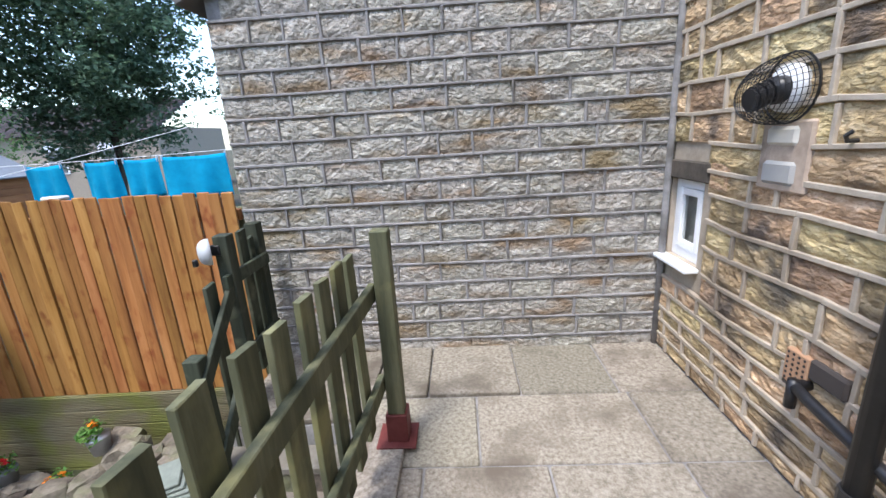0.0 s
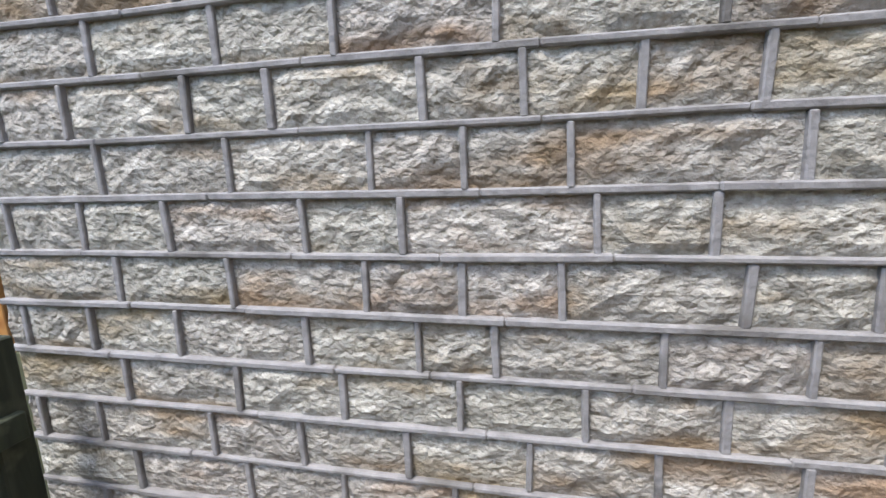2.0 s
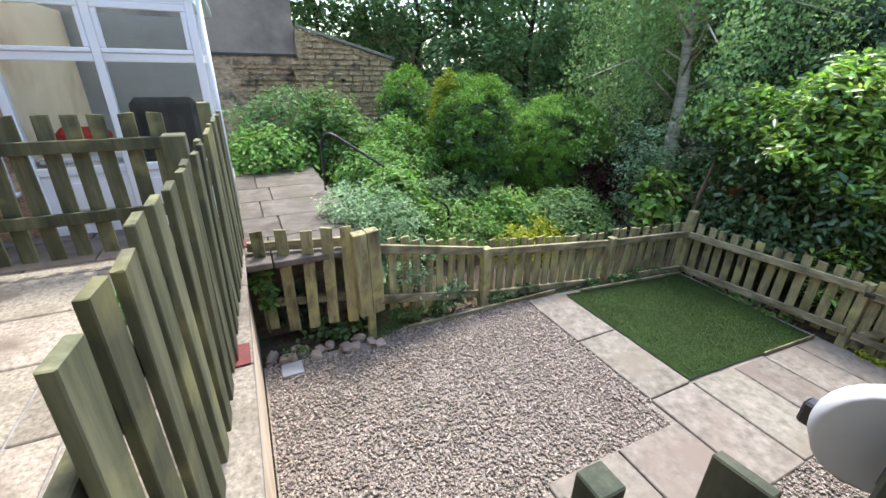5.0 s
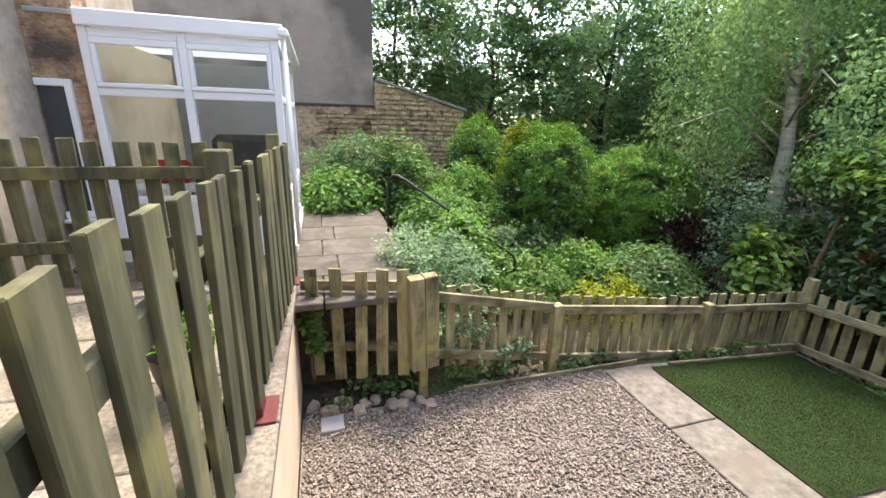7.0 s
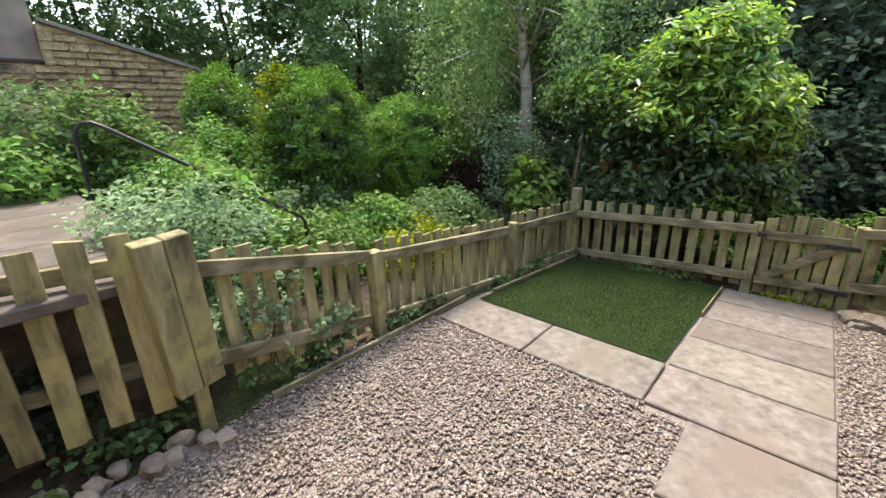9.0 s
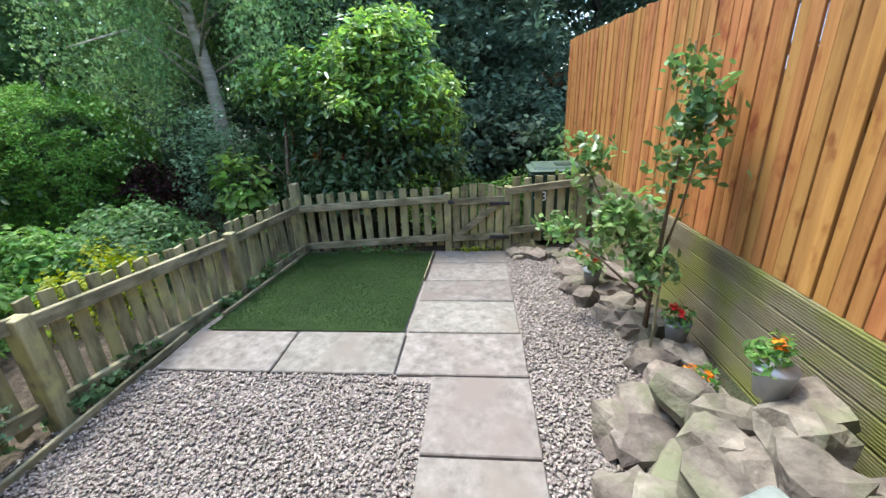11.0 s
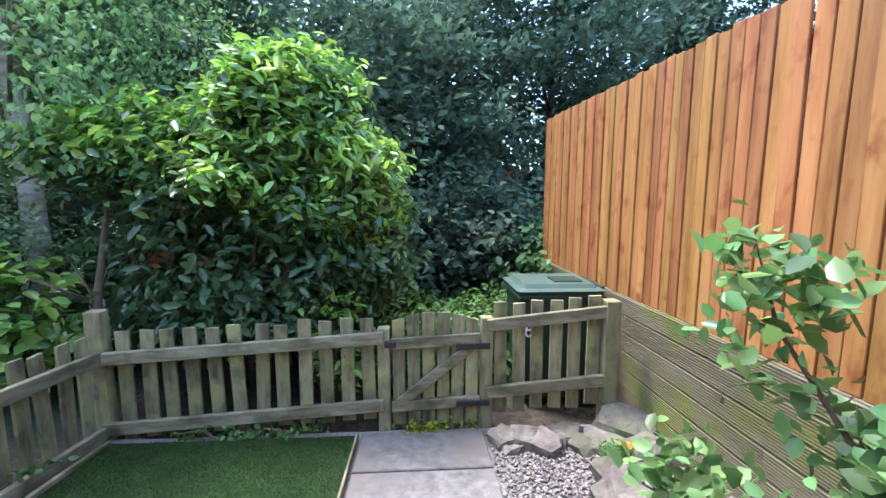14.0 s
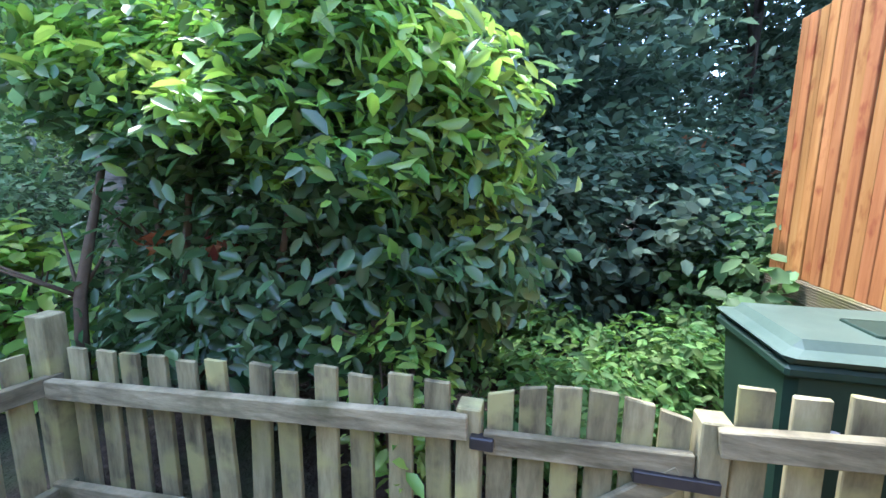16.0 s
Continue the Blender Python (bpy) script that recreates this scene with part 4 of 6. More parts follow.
# clipped conifers
for k, (x, y, rad) in enumerate(((-4.68, -2.75, (0.78, 0.7, 1.16)), (-6.6, -2.65, (1.15, 0.9, 0.98)), (-3.9, -4.3, (0.6, 0.6, 1.2)))):
    t = thing("conifer", "rounded green conifer with brown bare base", "conifer", (x, y, -1.1), "conifers behind the fence")
    bm = bmesh.new()
    tube(bm, [(0, 0, -0.1), (0.02, 0, 1.0), (0, 0.02, 2.2)], [0.09, 0.07, 0.02], 7)
    part("trunk", bm, M_BARK, t)
    c = shell((0, 0, rad[2] * 1.08), rad, (420, 620, 240)[k], 80 + k, 0.9, 0.22, -0.7)
    part("foliage", leaf_cloud("foliage", c, 80, 0.055, 0.042, L_CONIFER, 0.4, 0.7, outward=(0, 0, 0.5), seed=80 + k), L_CONIFER, t)
    # inner clumps take the dark leaf colour, painting shade into the core
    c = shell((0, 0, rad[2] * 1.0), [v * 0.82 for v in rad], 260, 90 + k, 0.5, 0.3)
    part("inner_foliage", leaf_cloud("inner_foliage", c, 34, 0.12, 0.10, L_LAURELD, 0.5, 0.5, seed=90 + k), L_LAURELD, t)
shrub("conifer", "dwarf golden conifer behind the clipped ones", -4.25, -3.1, -1.0, (0.32, 0.3, 0.8), 95, L_YELLOW, 130, 30, 0.06, 0.06, 0.4, 0.8, 3, 1.9, 0.7, "conifers behind the fence", "conifer")

# woodland behind and beside the garden
wood = [(-11.5, 2.2, 9, 2.6, 0), (-12.5, 5.6, 10, 2.8, 0), (-10.8, -0.5, 9, 2.4, 0), (-13.5, -3.0, 11, 3.0, 0), (-12.0, -6.0, 10, 2.9, 1), (-9.0, -7.5, 9.5, 2.8, 1), (-15.5, 8.5, 11, 3.2, 0),
        (-14.0, 0.8, 11, 3.0, 0), (-15.0, 3.8, 11.5, 3.0, 0), (-6.2, -9.5, 9, 2.8, 1), (-3.6, -11.5, 9.5, 2.9, 1), (-16.5, 12.0, 11, 3.3, 0), (-13.4, 10.0, 11, 2.9, 0), (-17.5, -8.5, 12, 3.4, 0), (-12.5, -11.5, 11, 3.2, 1), (-0.5, -14.0, 10, 3.0, 1)]
for k, (x, y, h, s, m) in enumerate(wood):
    woodland_tree(x, y, -1.3, h * (0.7 if x < -9.5 and y < 3 else 0.92), s, 300 + k, (L_WOOD, L_WOOD2)[m], 280, 60, 0.17, ("tall dark broadleaf tree in the wood", "leafy mid-green tree beyond the garden")[m])
woodland_tree(-10.6, 14.4, -0.8, 10.0, 3.0, 351, L_WOOD, 620, 62, 0.17, "dense dark tree in the neighbouring garden", 0.2)
woodland_tree(-20.5, 19.0, -0.8, 8.0, 2.2, 352, L_WOOD2, 90, 40, 0.16, "airy tree near the far house")

# bushes at the wood's edge
edge = [(-9.0, 2.3, 1.1, 1.0), (-9.6, 3.6, 1.2, 1.1), (-8.6, 4.9, 0.9, 0.75), (-9.8, 0.6, 1.2, 1.3), (-9.4, -3.2, 1.2, 1.2), (-7.4, -4.6, 1.1, 1.1), (-10.6, 5.2, 1.3, 1.3), (-5.6, -6.4, 1.2, 1.1), (-8.2, -0.2, 0.8, 0.7)]
for k, (x, y, rr, hh) in enumerate(edge):
    shrub("woodland_bush", "dark leafy undergrowth at the edge of the wood", x, y, -1.3, (rr, rr, hh), 400 + k, (L_WOOD, L_WOOD2)[k % 3 == 2], 200, 30, 0.125, 0.16, 0.55, 0.7, 6, 0.9, 0.5, "undergrowth")
for k, (x, y, s) in enumerate(((-7.0, 3.0, 0.45), (-7.5, 3.6, 0.5), (-7.9, 2.9, 0.55), (-8.0, 4.0, 0.5), (-7.2, 4.6, 0.35))):
    shrub("nettle_patch", "bright green nettles and weeds behind the gate", x, y, -1.28, (s, s, 0.42), 430 + k, L_NETTLE, 90, 22, 0.075, 0.07, 0.45, 0.8, 8, 0.7, 0.3, "weeds behind the gate", "weeds")
shrub("laurel_sprig", "young bright green laurel growing through the fence", -6.45, 2.25, -1.2, (0.22, 0.28, 0.42), 440, L_LAUREL, 26, 12, 0.10, 0.05, 0.4, 0.6, 5, 1.3)

# planting between the fence and the upper path
for k, (nm, lab, x, y, z, rad, mat, cl, per, size, spr) in enumerate((
        ("rose_bush", "large dark rose bush with small pale flowers", -1.45, -4.0, -0.6, (0.95, 0.8, 0.95), L_WOOD2, 230, 34, 0.075, 0.1),
        ("bramble_bush", "leafy green bush beside the paved terrace", -1.1, -3.2, -0.5, (0.8, 0.6, 0.55), L_SHRUB, 150, 30, 0.085, 0.1),
        ("fern_patch", "feathery bright green ferns below the handrail", -2.7, -2.6, -0.9, (0.75, 0.8, 0.65), L_SHRUB, 200, 34, 0.07, 0.09),
        ("spiraea_bush", "loose light green shrub on the bank", -3.4, -3.2, -0.9, (0.7, 0.7, 0.8), L_SHRUB, 200, 34, 0.065, 0.09),
        ("tall_weed", "tall light green weeds on the bank", -2.3, -3.6, -0.8, (0.7, 0.6, 0.95), L_NETTLE, 170, 30, 0.085, 0.1),
        ("euonymus_bush", "variegated grey-green euonymus spilling over the fence", -2.0, 0.05, -0.75, (0.42, 0.36, 0.55), L_GREY, 140, 30, 0.045, 0.06),
        ("euonymus_bush", "variegated grey-green euonymus spilling over the fence", -1.75, -0.35, -0.7, (0.35, 0.4, 0.55), L_GREY, 120, 30, 0.045, 0.06),
        ("hydrangea", "leafy green plant at the edge of the terrace", -2.45, -0.9, -0.85, (0.4, 0.45, 0.6), L_SHRUB, 110, 24, 0.085, 0.08),
        ("golden_shrub", "low golden yellow shrub behind the fence", -4.2, -0.25, -1.15, (0.6, 0.35, 0.34), L_YELLOW, 80, 26, 0.05, 0.07),
        ("border_plants", "mixed low green border plants behind the fence", -3.3, -0.9, -1.1, (0.8, 0.6, 0.4), L_NETTLE, 130, 26, 0.07, 0.08),
        ("border_plants", "mixed low green border plants behind the fence", -5.2, -0.7, -1.2, (0.8, 0.6, 0.45), L_WOOD2, 130, 26, 0.07, 0.08),
        ("border_plants", "mixed low green border plants behind the fence", -4.6, -1.3, -1.1, (0.7, 0.5, 0.38), L_SHRUB, 120, 26, 0.075, 0.08),
        ("border_plants", "mixed low green border plants behind the fence", -5.9, -1.3, -1.2, (0.7, 0.5, 0.4), L_NETTLE, 120, 26, 0.075, 0.08),
        ("border_plants", "mixed low green border plants behind the fence", -3.7, -1.9, -1.05, (0.7, 0.5, 0.45), L_WOOD2, 120, 26, 0.075, 0.08),
        ("purple_shrub", "dark purple-leaved shrub under the birch", -6.85, -1.75, -1.25, (0.6, 0.55, 0.66), L_PURPLE, 130, 28, 0.06, 0.07),
        ("weigela_bush", "drooping pale green shrub under the birch", -7.0, -0.75, -1.2, (0.5, 0.55, 1.0), L_GREY, 130, 28, 0.06, 0.09),
        ("laurel_shoot", "bright laurel shoots beside the corner post", -6.7, -0.3, -1.0, (0.3, 0.38, 0.62), L_LAUREL, 46, 10, 0.14, 0.08))):
    shrub(nm, lab, x, y, z, rad, 500 + k, mat, cl, per, size, spr, 0.5, 0.6, 7, 0.85, 0.45)

# fruit tree in front of the boundary fence
fruit = thing("fruit_tree", "young fruit tree with light green leaves and a cane", "tree", (-3.92, 4.18, -1.04))
bm = bmesh.new()
arms = [[(0, 0, 0), (0.02, 0.0, 0.5), (0.0, 0.03, 0.95), (0.03, 0.05, 1.5), (0.02, 0.03, 1.93)], [(0.0, 0, 0.35), (-0.25, -0.2, 0.75), (-0.45, -0.36, 1.15), (-0.5, -0.4, 1.38)],
        [(0, 0, 0.3), (-0.25, -0.3, 0.55), (-0.55, -0.6, 0.72)], [(0.01, 0, 0.5), (0.12, 0.05, 1.0), (0.2, 0.1, 1.65)], [(0, 0, 0.42), (-0.12, -0.15, 0.8), (-0.2, -0.25, 1.0)]]
for k, a in enumerate(arms):
    tube(bm, a, [(0.02 if k == 0 else 0.012) * (1 - 0.8 * i / (len(a) - 1)) for i in range(len(a))], 7)
part("stem", bm, M_STEM, fruit, smooth=True)
cl = []
r = random.Random(77)
for k, a in enumerate(arms):
    for i in range(1, len(a)):
        p, q = Vector(a[i - 1]), Vector(a[i])
        if i == 1 and k != 4:
            continue
        for g in range(7):
            c = p.lerp(q, r.random()) + Vector((r.uniform(-0.09, 0.09), r.uniform(-0.09, 0.09), r.uniform(-0.06, 0.06)))
            if c.z > 0.45:
                cl.append(tuple(c))
part("leaves", leaf_cloud("leaves", np.array(cl), 27, 0.068, 0.064, L_APPLE, 0.6, 0.5, seed=78, oval=True), L_APPLE, fruit)
bm = bmesh.new()
tube(bm, [(0.2, -0.03, -0.05), (0.17, -0.02, 0.7)], 0.008, 6)
part("cane", bm, M_OLDRAIL, fruit, "thin bamboo cane")


# ---- house details ----
window_1 = thing("window_1", "small white plastic window set in the sandstone wall", "window", kind="structure")
wx = HOUSE_X + 0.075
y0, y1, z0, z1 = WIN
for nm, dims in (("window_frame", (wx - 0.03, wx + 0.03, y0, y0 + 0.055, z0, z1)), ("window_frame", (wx - 0.03, wx + 0.03, y1 - 0.055, y1, z0, z1)),
                 ("window_frame", (wx - 0.03, wx + 0.03, y0 + 0.055, y1 - 0.055, z1 - 0.055, z1)), ("window_frame", (wx - 0.03, wx + 0.03, y0 + 0.055, y1 - 0.055, z0, z0 + 0.07)),
                 ("sash", (wx - 0.042, wx - 0.005, y0 + 0.055, y0 + 0.10, z0 + 0.07, z1 - 0.055)), ("sash", (wx - 0.042, wx - 0.005, y1 - 0.10, y1 - 0.055, z0 + 0.07, z1 - 0.055)),
                 ("sash", (wx - 0.042, wx - 0.005, y0 + 0.10, y1 - 0.10, z1 - 0.10, z1 - 0.055)), ("sash", (wx - 0.042, wx - 0.005, y0 + 0.10, y1 - 0.10, z0 + 0.07, z0 + 0.115))):
    boxed(nm, dims, M_UPVC, window_1, 0.005)
pane = boxed("pane", (wx - 0.02, wx - 0.014, y0 + 0.098, y1 - 0.098, z0 + 0.113, z1 - 0.098), M_GLASS, window_1, 0)
pane.visible_shadow = False
for nm, col, a, b in (("dark_room", (0.05, 0.05, 0.05), HOUSE_X + 0.34, HOUSE_X + 0.36), ("blind", (0.30, 0.31, 0.30), wx + 0.05, wx + 0.06)):
    boxed(nm, (a, b, y0 - 0.1 if nm == "dark_room" else y0 + 0.2, y1 + 0.05 if nm == "dark_room" else y1, z0 - 0.1, z1 + 0.1), plain(nm, col, 0.8), window_1, 0)
boxed("window_sill", (HOUSE_X - 0.075, wx - 0.03, y0 - 0.03, y1 + 0.015, z0 - 0.028, z0 - 0.002), M_UPVC, window_1, 0.006)
lintel = thing("lintel", "soot-blackened stone lintel above the small window", "lintel", kind="structure")
boxed("stone", (HOUSE_X - 0.012, HOUSE_X + 0.1, y0 - 0.06, WALL_Y - 0.005, z1 + 0.004, z1 + 0.12), surface("sooty_stone", [(0.045, 0.04, 0.035), (0.12, 0.10, 0.08)], 8, 8, 0.9, 0.6, 30, 0.01), lintel, 0.008)
boxed("quoin", (HOUSE_X - 0.014, HOUSE_X + 0.1, y0 - 0.24, y0 - 0.075, z1 - 0.02, z1 + 0.13), M_SAND, lintel, 0.01)
corner = thing("corner_fillet", "grey cement fillet in the corner of the walls", "trim", kind="structure")
bm = bmesh.new()
tube(bm, [(HOUSE_X - 0.018, WALL_Y - 0.018, 0.0), (HOUSE_X - 0.02, WALL_Y - 0.02, 1.0), (HOUSE_X - 0.016, WALL_Y - 0.018, 2.2), (HOUSE_X - 0.018, WALL_Y - 0.018, 3.6)], 0.024, 8)
part("fillet", bm, M_POINT, corner, smooth=True)

# boiler flue in its wire cage
flue = thing("boiler_flue", "black boiler flue with a white collar inside a black wire guard", "flue", (HOUSE_X - 0.02, 3.615, 1.675))
bm = bmesh.new()
tube(bm, [(0.0, 0, 0), (-0.08, 0.004, -0.008)], 0.055, 16)
part("pipe", bm, M_PLASTICB, flue, smooth=True)
for k in range(6):
    bm = bmesh.new()
    tube(bm, [(-0.075 - 0.014 * k, 0.006, -0.008 - 0.006 * k), (-0.086 - 0.014 * k, 0.006, -0.010 - 0.006 * k)], 0.047 if k % 2 else 0.052, 16)
    part("terminal_fin", bm, M_PLASTICB, flue)
bm = bmesh.new()
tube(bm, [(0.01, 0, 0), (-0.03, 0, 0)], [0.10, 0.092], 24)
part("collar", bm, M_UPVC, flue, "white plastic wall collar", True)


def cage_point(u, a):
    """A point on a wire basket: u from the wall ring to the front."""
    rr = 0.14 * math.cos(u * 1.1)
    return Vector((-0.18 * math.sin(u * 1.25) / 0.95, rr * math.cos(a) * 1.05, rr * math.sin(a) - 0.03 * u))


for k in range(32):
    bm = bmesh.new()
    tube(bm, [cage_point(u / 6, k / 32 * 6.2832) for u in range(7)], 0.0016, 4, False)
    part("guard_wire", bm, M_IRON, flue)
for u in range(13):
    bm = bmesh.new()
    tube(bm, [cage_point(u / 12, k / 24 * 6.2832) for k in range(25)], 0.005 if u == 0 else 0.0016, 4, False)
    part("guard_ring", bm, M_IRON, flue)

hook = thing("wall_hook", "small rusty iron hook on the sandstone wall", "hook", (HOUSE_X - 0.01, 3.29, 1.47))
bm = bmesh.new()
tube(bm, [(0.03, 0, 0), (-0.03, 0, 0), (-0.05, -0.015, 0.02), (-0.04, -0.03, 0.035)], 0.008, 6)
part("hook", bm, M_IRON, hook)
air_brick = thing("air_brick", "terracotta air brick with round holes", "air brick", (HOUSE_X - 0.015, 3.335, 0.54))
boxed("brick_face", (-0.015, 0.05, -0.06, 0.06, -0.075, 0.075), plain("terracotta", (0.42, 0.25, 0.15), 0.85), air_brick, 0.004)
hole = mesh_of("hole", (lambda b: (tube(b, [(0, 0, 0), (-0.002, 0, 0)], 0.006, 8), b)[1])(bmesh.new()), M_PLASTICB)
for i in range(4):
    for j in range(6):
        ob = part("hole", hole, M_PLASTICB, air_brick)
        ob.location = (-0.0155, -0.042 + 0.028 * i, -0.06 + 0.024 * j)
vent = thing("dark_vent", "dark recessed vent stone beside the air brick", "vent", (HOUSE_X - 0.012, 3.19, 0.575))
boxed("vent_face", (-0.02, 0.05, -0.085, 0.085, -0.04, 0.05), plain("vent_slate", (0.06, 0.05, 0.045), 0.85), vent, 0.01)
patch = thing("wall_patch", "patched stones in pinkish cement under the boiler flue", "wall patch", (HOUSE_X - 0.006, 3.60, 1.40), kind="structure")
M_CEMENT = surface("pinkish_cement", [(0.40, 0.31, 0.24), (0.52, 0.41, 0.32)], 16, 9, 0.92, 0.5, 60, 0.005, stain=(0.27, 0.21, 0.16), stain_scale=6, stain_cover=0.3)
boxed("cement", (-0.016, 0.03, -0.14, 0.14, -0.15, 0.15), M_CEMENT, patch, 0.01)
for nm, dims, tone in (("pale_stone", (-0.03, 0.02, -0.075, 0.095, 0.045, 0.125), (0.66, 0.62, 0.54)), ("grey_stone", (-0.03, 0.02, -0.085, 0.10, -0.12, -0.02), (0.40, 0.39, 0.37))):
    boxed(nm, dims, plain(nm, tone, 0.9), patch, 0.014)
pipe_ob = thing("waste_pipe", "black plastic waste pipe running along the wall", "pipe", (HOUSE_X - 0.06, 0, 0))
bm = bmesh.new()
tube(bm, [(0.05, 3.28, 0.50), (-0.01, 3.275, 0.50), (-0.015, 3.2, 0.488), (-0.015, 2.9, 0.44), (-0.015, 2.55, 0.39)], 0.024, 10)
part("run", bm, M_PLASTICB, pipe_ob, smooth=True)
bm = bmesh.new()
tube(bm, [(-0.012, 3.28, 0.40), (-0.012, 3.28, 0.525)], 0.022, 10)
part("elbow", bm, M_PLASTICB, pipe_ob, smooth=True)
down = thing("downpipe", "black cast iron downpipe on the house wall", "pipe", (HOUSE_X - 0.10, 2.93, 0))
bm = bmesh.new()
tube(bm, [(0.0, 0, 0.02), (0, 0, 3.8)], 0.038, 12)
part("pipe_length", bm, M_IRON, down, smooth=True)
for z in (0.25, 1.5, 2.8):
    bm = bmesh.new()
    tube(bm, [(0, 0, z), (0, 0, z + 0.07)], 0.047, 12)
    part("collar", bm, M_IRON, down)

# ---- conservatory and terrace ----
CX, CY = -0.56, -0.8
terrace = thing("terrace", "worn grey stone flags of the upper terrace", "paving", kind="structure")
boxed("base", (-1.75, 1.4, -3.1, 0.28, -1.25, -0.135), M_ROCK, terrace, 0.02)
yv = -3.1
while yv < 0.2:
    xv = -1.74
    dy = 0.62
    while xv < 1.2:
        dx = rng.choice((0.6, 0.75, 0.9))
        part("flagstone", slab(xv + 0.006, min(xv + dx, 1.38) - 0.006, yv + 0.006, yv + dy - 0.006, -0.16, -0.10), M_TERRACE, terrace)
        xv += dx
    yv += dy
cons = thing("conservatory", "white plastic conservatory with a low roof and glazed sides", "conservatory")
TOP = 1.97
boxed("base_wall", (CX - 0.03, 1.0, CY - 2.35, CY + 0.03, -0.11, -0.02), M_UPVC, cons, 0.006)
fr = []
for x in (CX + 0.035, 0.24, 0.965):
    fr.append((x - 0.035, x + 0.035, CY - 0.035, CY + 0.035, -0.02, TOP))
for z in (0.02, 0.50, 1.46, TOP - 0.04):
    for xa, xb in ((CX + 0.07, 0.205), (0.275, 0.93)):
        fr.append((xa, xb, CY - 0.03, CY + 0.03, z - 0.035, z + 0.035))
for xa, xb in ((CX + 0.07, 0.205), (0.275, 0.93)):
    for z0, z1 in ((1.497, 1.535), (1.84, 1.893)):
        fr.append((xa + 0.002, xb - 0.002, CY + 0.005, CY + 0.045, z0, z1))
    for xx in (xa + 0.002, xb - 0.042):
        fr.append((xx, xx + 0.04, CY + 0.005, CY + 0.044, 1.536, 1.839))
ys = [CY - 0.035 - 0.76 * k for k in range(4)]
for y in ys[1:]:
    fr.append((CX, CX + 0.07, y - 0.035, y + 0.035, -0.02, TOP))
for ya, yb in zip(ys, ys[1:]):
    for z in (0.02, 0.50, 1.46, TOP - 0.04):
        fr.append((CX + 0.005, CX + 0.065, yb + 0.035, ya - 0.035, z - 0.035, z + 0.035))
for dims in fr:
    boxed("frame", dims, M_UPVC, cons, 0.006)
for xa, xb in ((CX + 0.07, 0.205), (0.275, 0.93)):
    boxed("panel", (xa, xb, CY - 0.012, CY + 0.012, 0.055, 0.465), M_UPVC, cons, 0.003)
    boxed("panel_bead", (xa + 0.1, xb - 0.1, CY + 0.012, CY + 0.024, 0.13, 0.39), M_UPVC, cons, 0.008)
    for z0, z1 in ((0.535, 1.425), (1.535, 1.84)):
        p = boxed("pane", (xa, xb, CY - 0.004, CY + 0.004, z0, z1), M_GLASS, cons, 0)
        p.visible_shadow = False
for ya, yb in zip(ys, ys[1:]):
    boxed("panel", (CX + 0.02, CX + 0.045, yb + 0.035, ya - 0.035, 0.055, 0.465), M_UPVC, cons, 0.003)
    for z0, z1 in ((0.535, 1.425), (1.495, TOP - 0.075)):
        p = boxed("pane", (CX + 0.03, CX + 0.038, yb + 0.035, ya - 0.035, z0, z1), M_GLASS, cons, 0)
        p.visible_shadow = False
boxed("fascia", (CX - 0.05, 1.0, CY + 0.0, CY + 0.07, TOP, TOP + 0.13), M_UPVC, cons, 0.01)
boxed("gutter", (CX - 0.10, CX - 0.0, CY - 2.4, CY + 0.09, TOP + 0.02, TOP + 0.10), M_UPVC, cons, 0.02)
boxed("roof_panel", (CX - 0.02, 1.35, CY - 2.4, CY, TOP + 0.085, TOP + 0.12), surface("opal_sheet", [(0.52, 0.55, 0.56), (0.62, 0.64, 0.65)], 4, 4, 0.4, 0.1, 40, 0.001, translucent=0.55), cons, 0.004)
bm = bmesh.new()
tube(bm, [(CX - 0.05, CY + 0.03, TOP + 0.02), (CX - 0.05, CY + 0.03, 0.0)], 0.022, 10)
part("downpipe", bm, M_UPVC, cons, smooth=True)
boxed("inner_wall", (0.98, 1.02, CY - 2.35, CY - 0.05, -0.02, TOP), M_RENDERW, cons, 0)
# back wall's grey already has the dimness of the room in it
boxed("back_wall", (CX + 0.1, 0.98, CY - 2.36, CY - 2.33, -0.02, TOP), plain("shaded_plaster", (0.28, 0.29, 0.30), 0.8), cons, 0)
chair = thing("armchair", "dark fabric armchair inside the conservatory", "chair", (-0.1, -1.5, -0.02))
M_FABRIC = plain("dark_fabric", (0.03, 0.032, 0.04), 0.95)
boxed("seat", (-0.3, 0.3, -0.3, 0.3, 0.0, 0.42), M_FABRIC, chair, 0.05)
boxed("backrest", (-0.3, 0.3, 0.18, 0.34, 0.42, 1.12), M_FABRIC, chair, 0.06)
for sx in (-0.38, 0.30):
    boxed("armrest", (sx, sx + 0.09, -0.3, 0.3, 0.0, 0.62), M_FABRIC, chair, 0.04)
cushion = thing("cushion", "bright red cushion on a bench in the conservatory", "cushion", (0.62, -1.2, 0.62))
boxed("cover", (-0.22, 0.22, -0.08, 0.08, -0.02, 0.22), plain("red_cloth", (0.42, 0.02, 0.02), 0.9), cushion, 0.06)
bench = thing("bench", "white painted bench along the conservatory wall", "bench", (0.62, -1.2, -0.02))
boxed("seat", (-0.34, 0.34, -0.22, 0.22, 0.56, 0.60), M_UPVC, bench, 0.008)
for sx in (-0.30, 0.25):
    for sy in (-0.18, 0.13):
        boxed("leg", (sx, sx + 0.05, sy, sy + 0.05, 0, 0.56), M_UPVC, bench, 0.004)
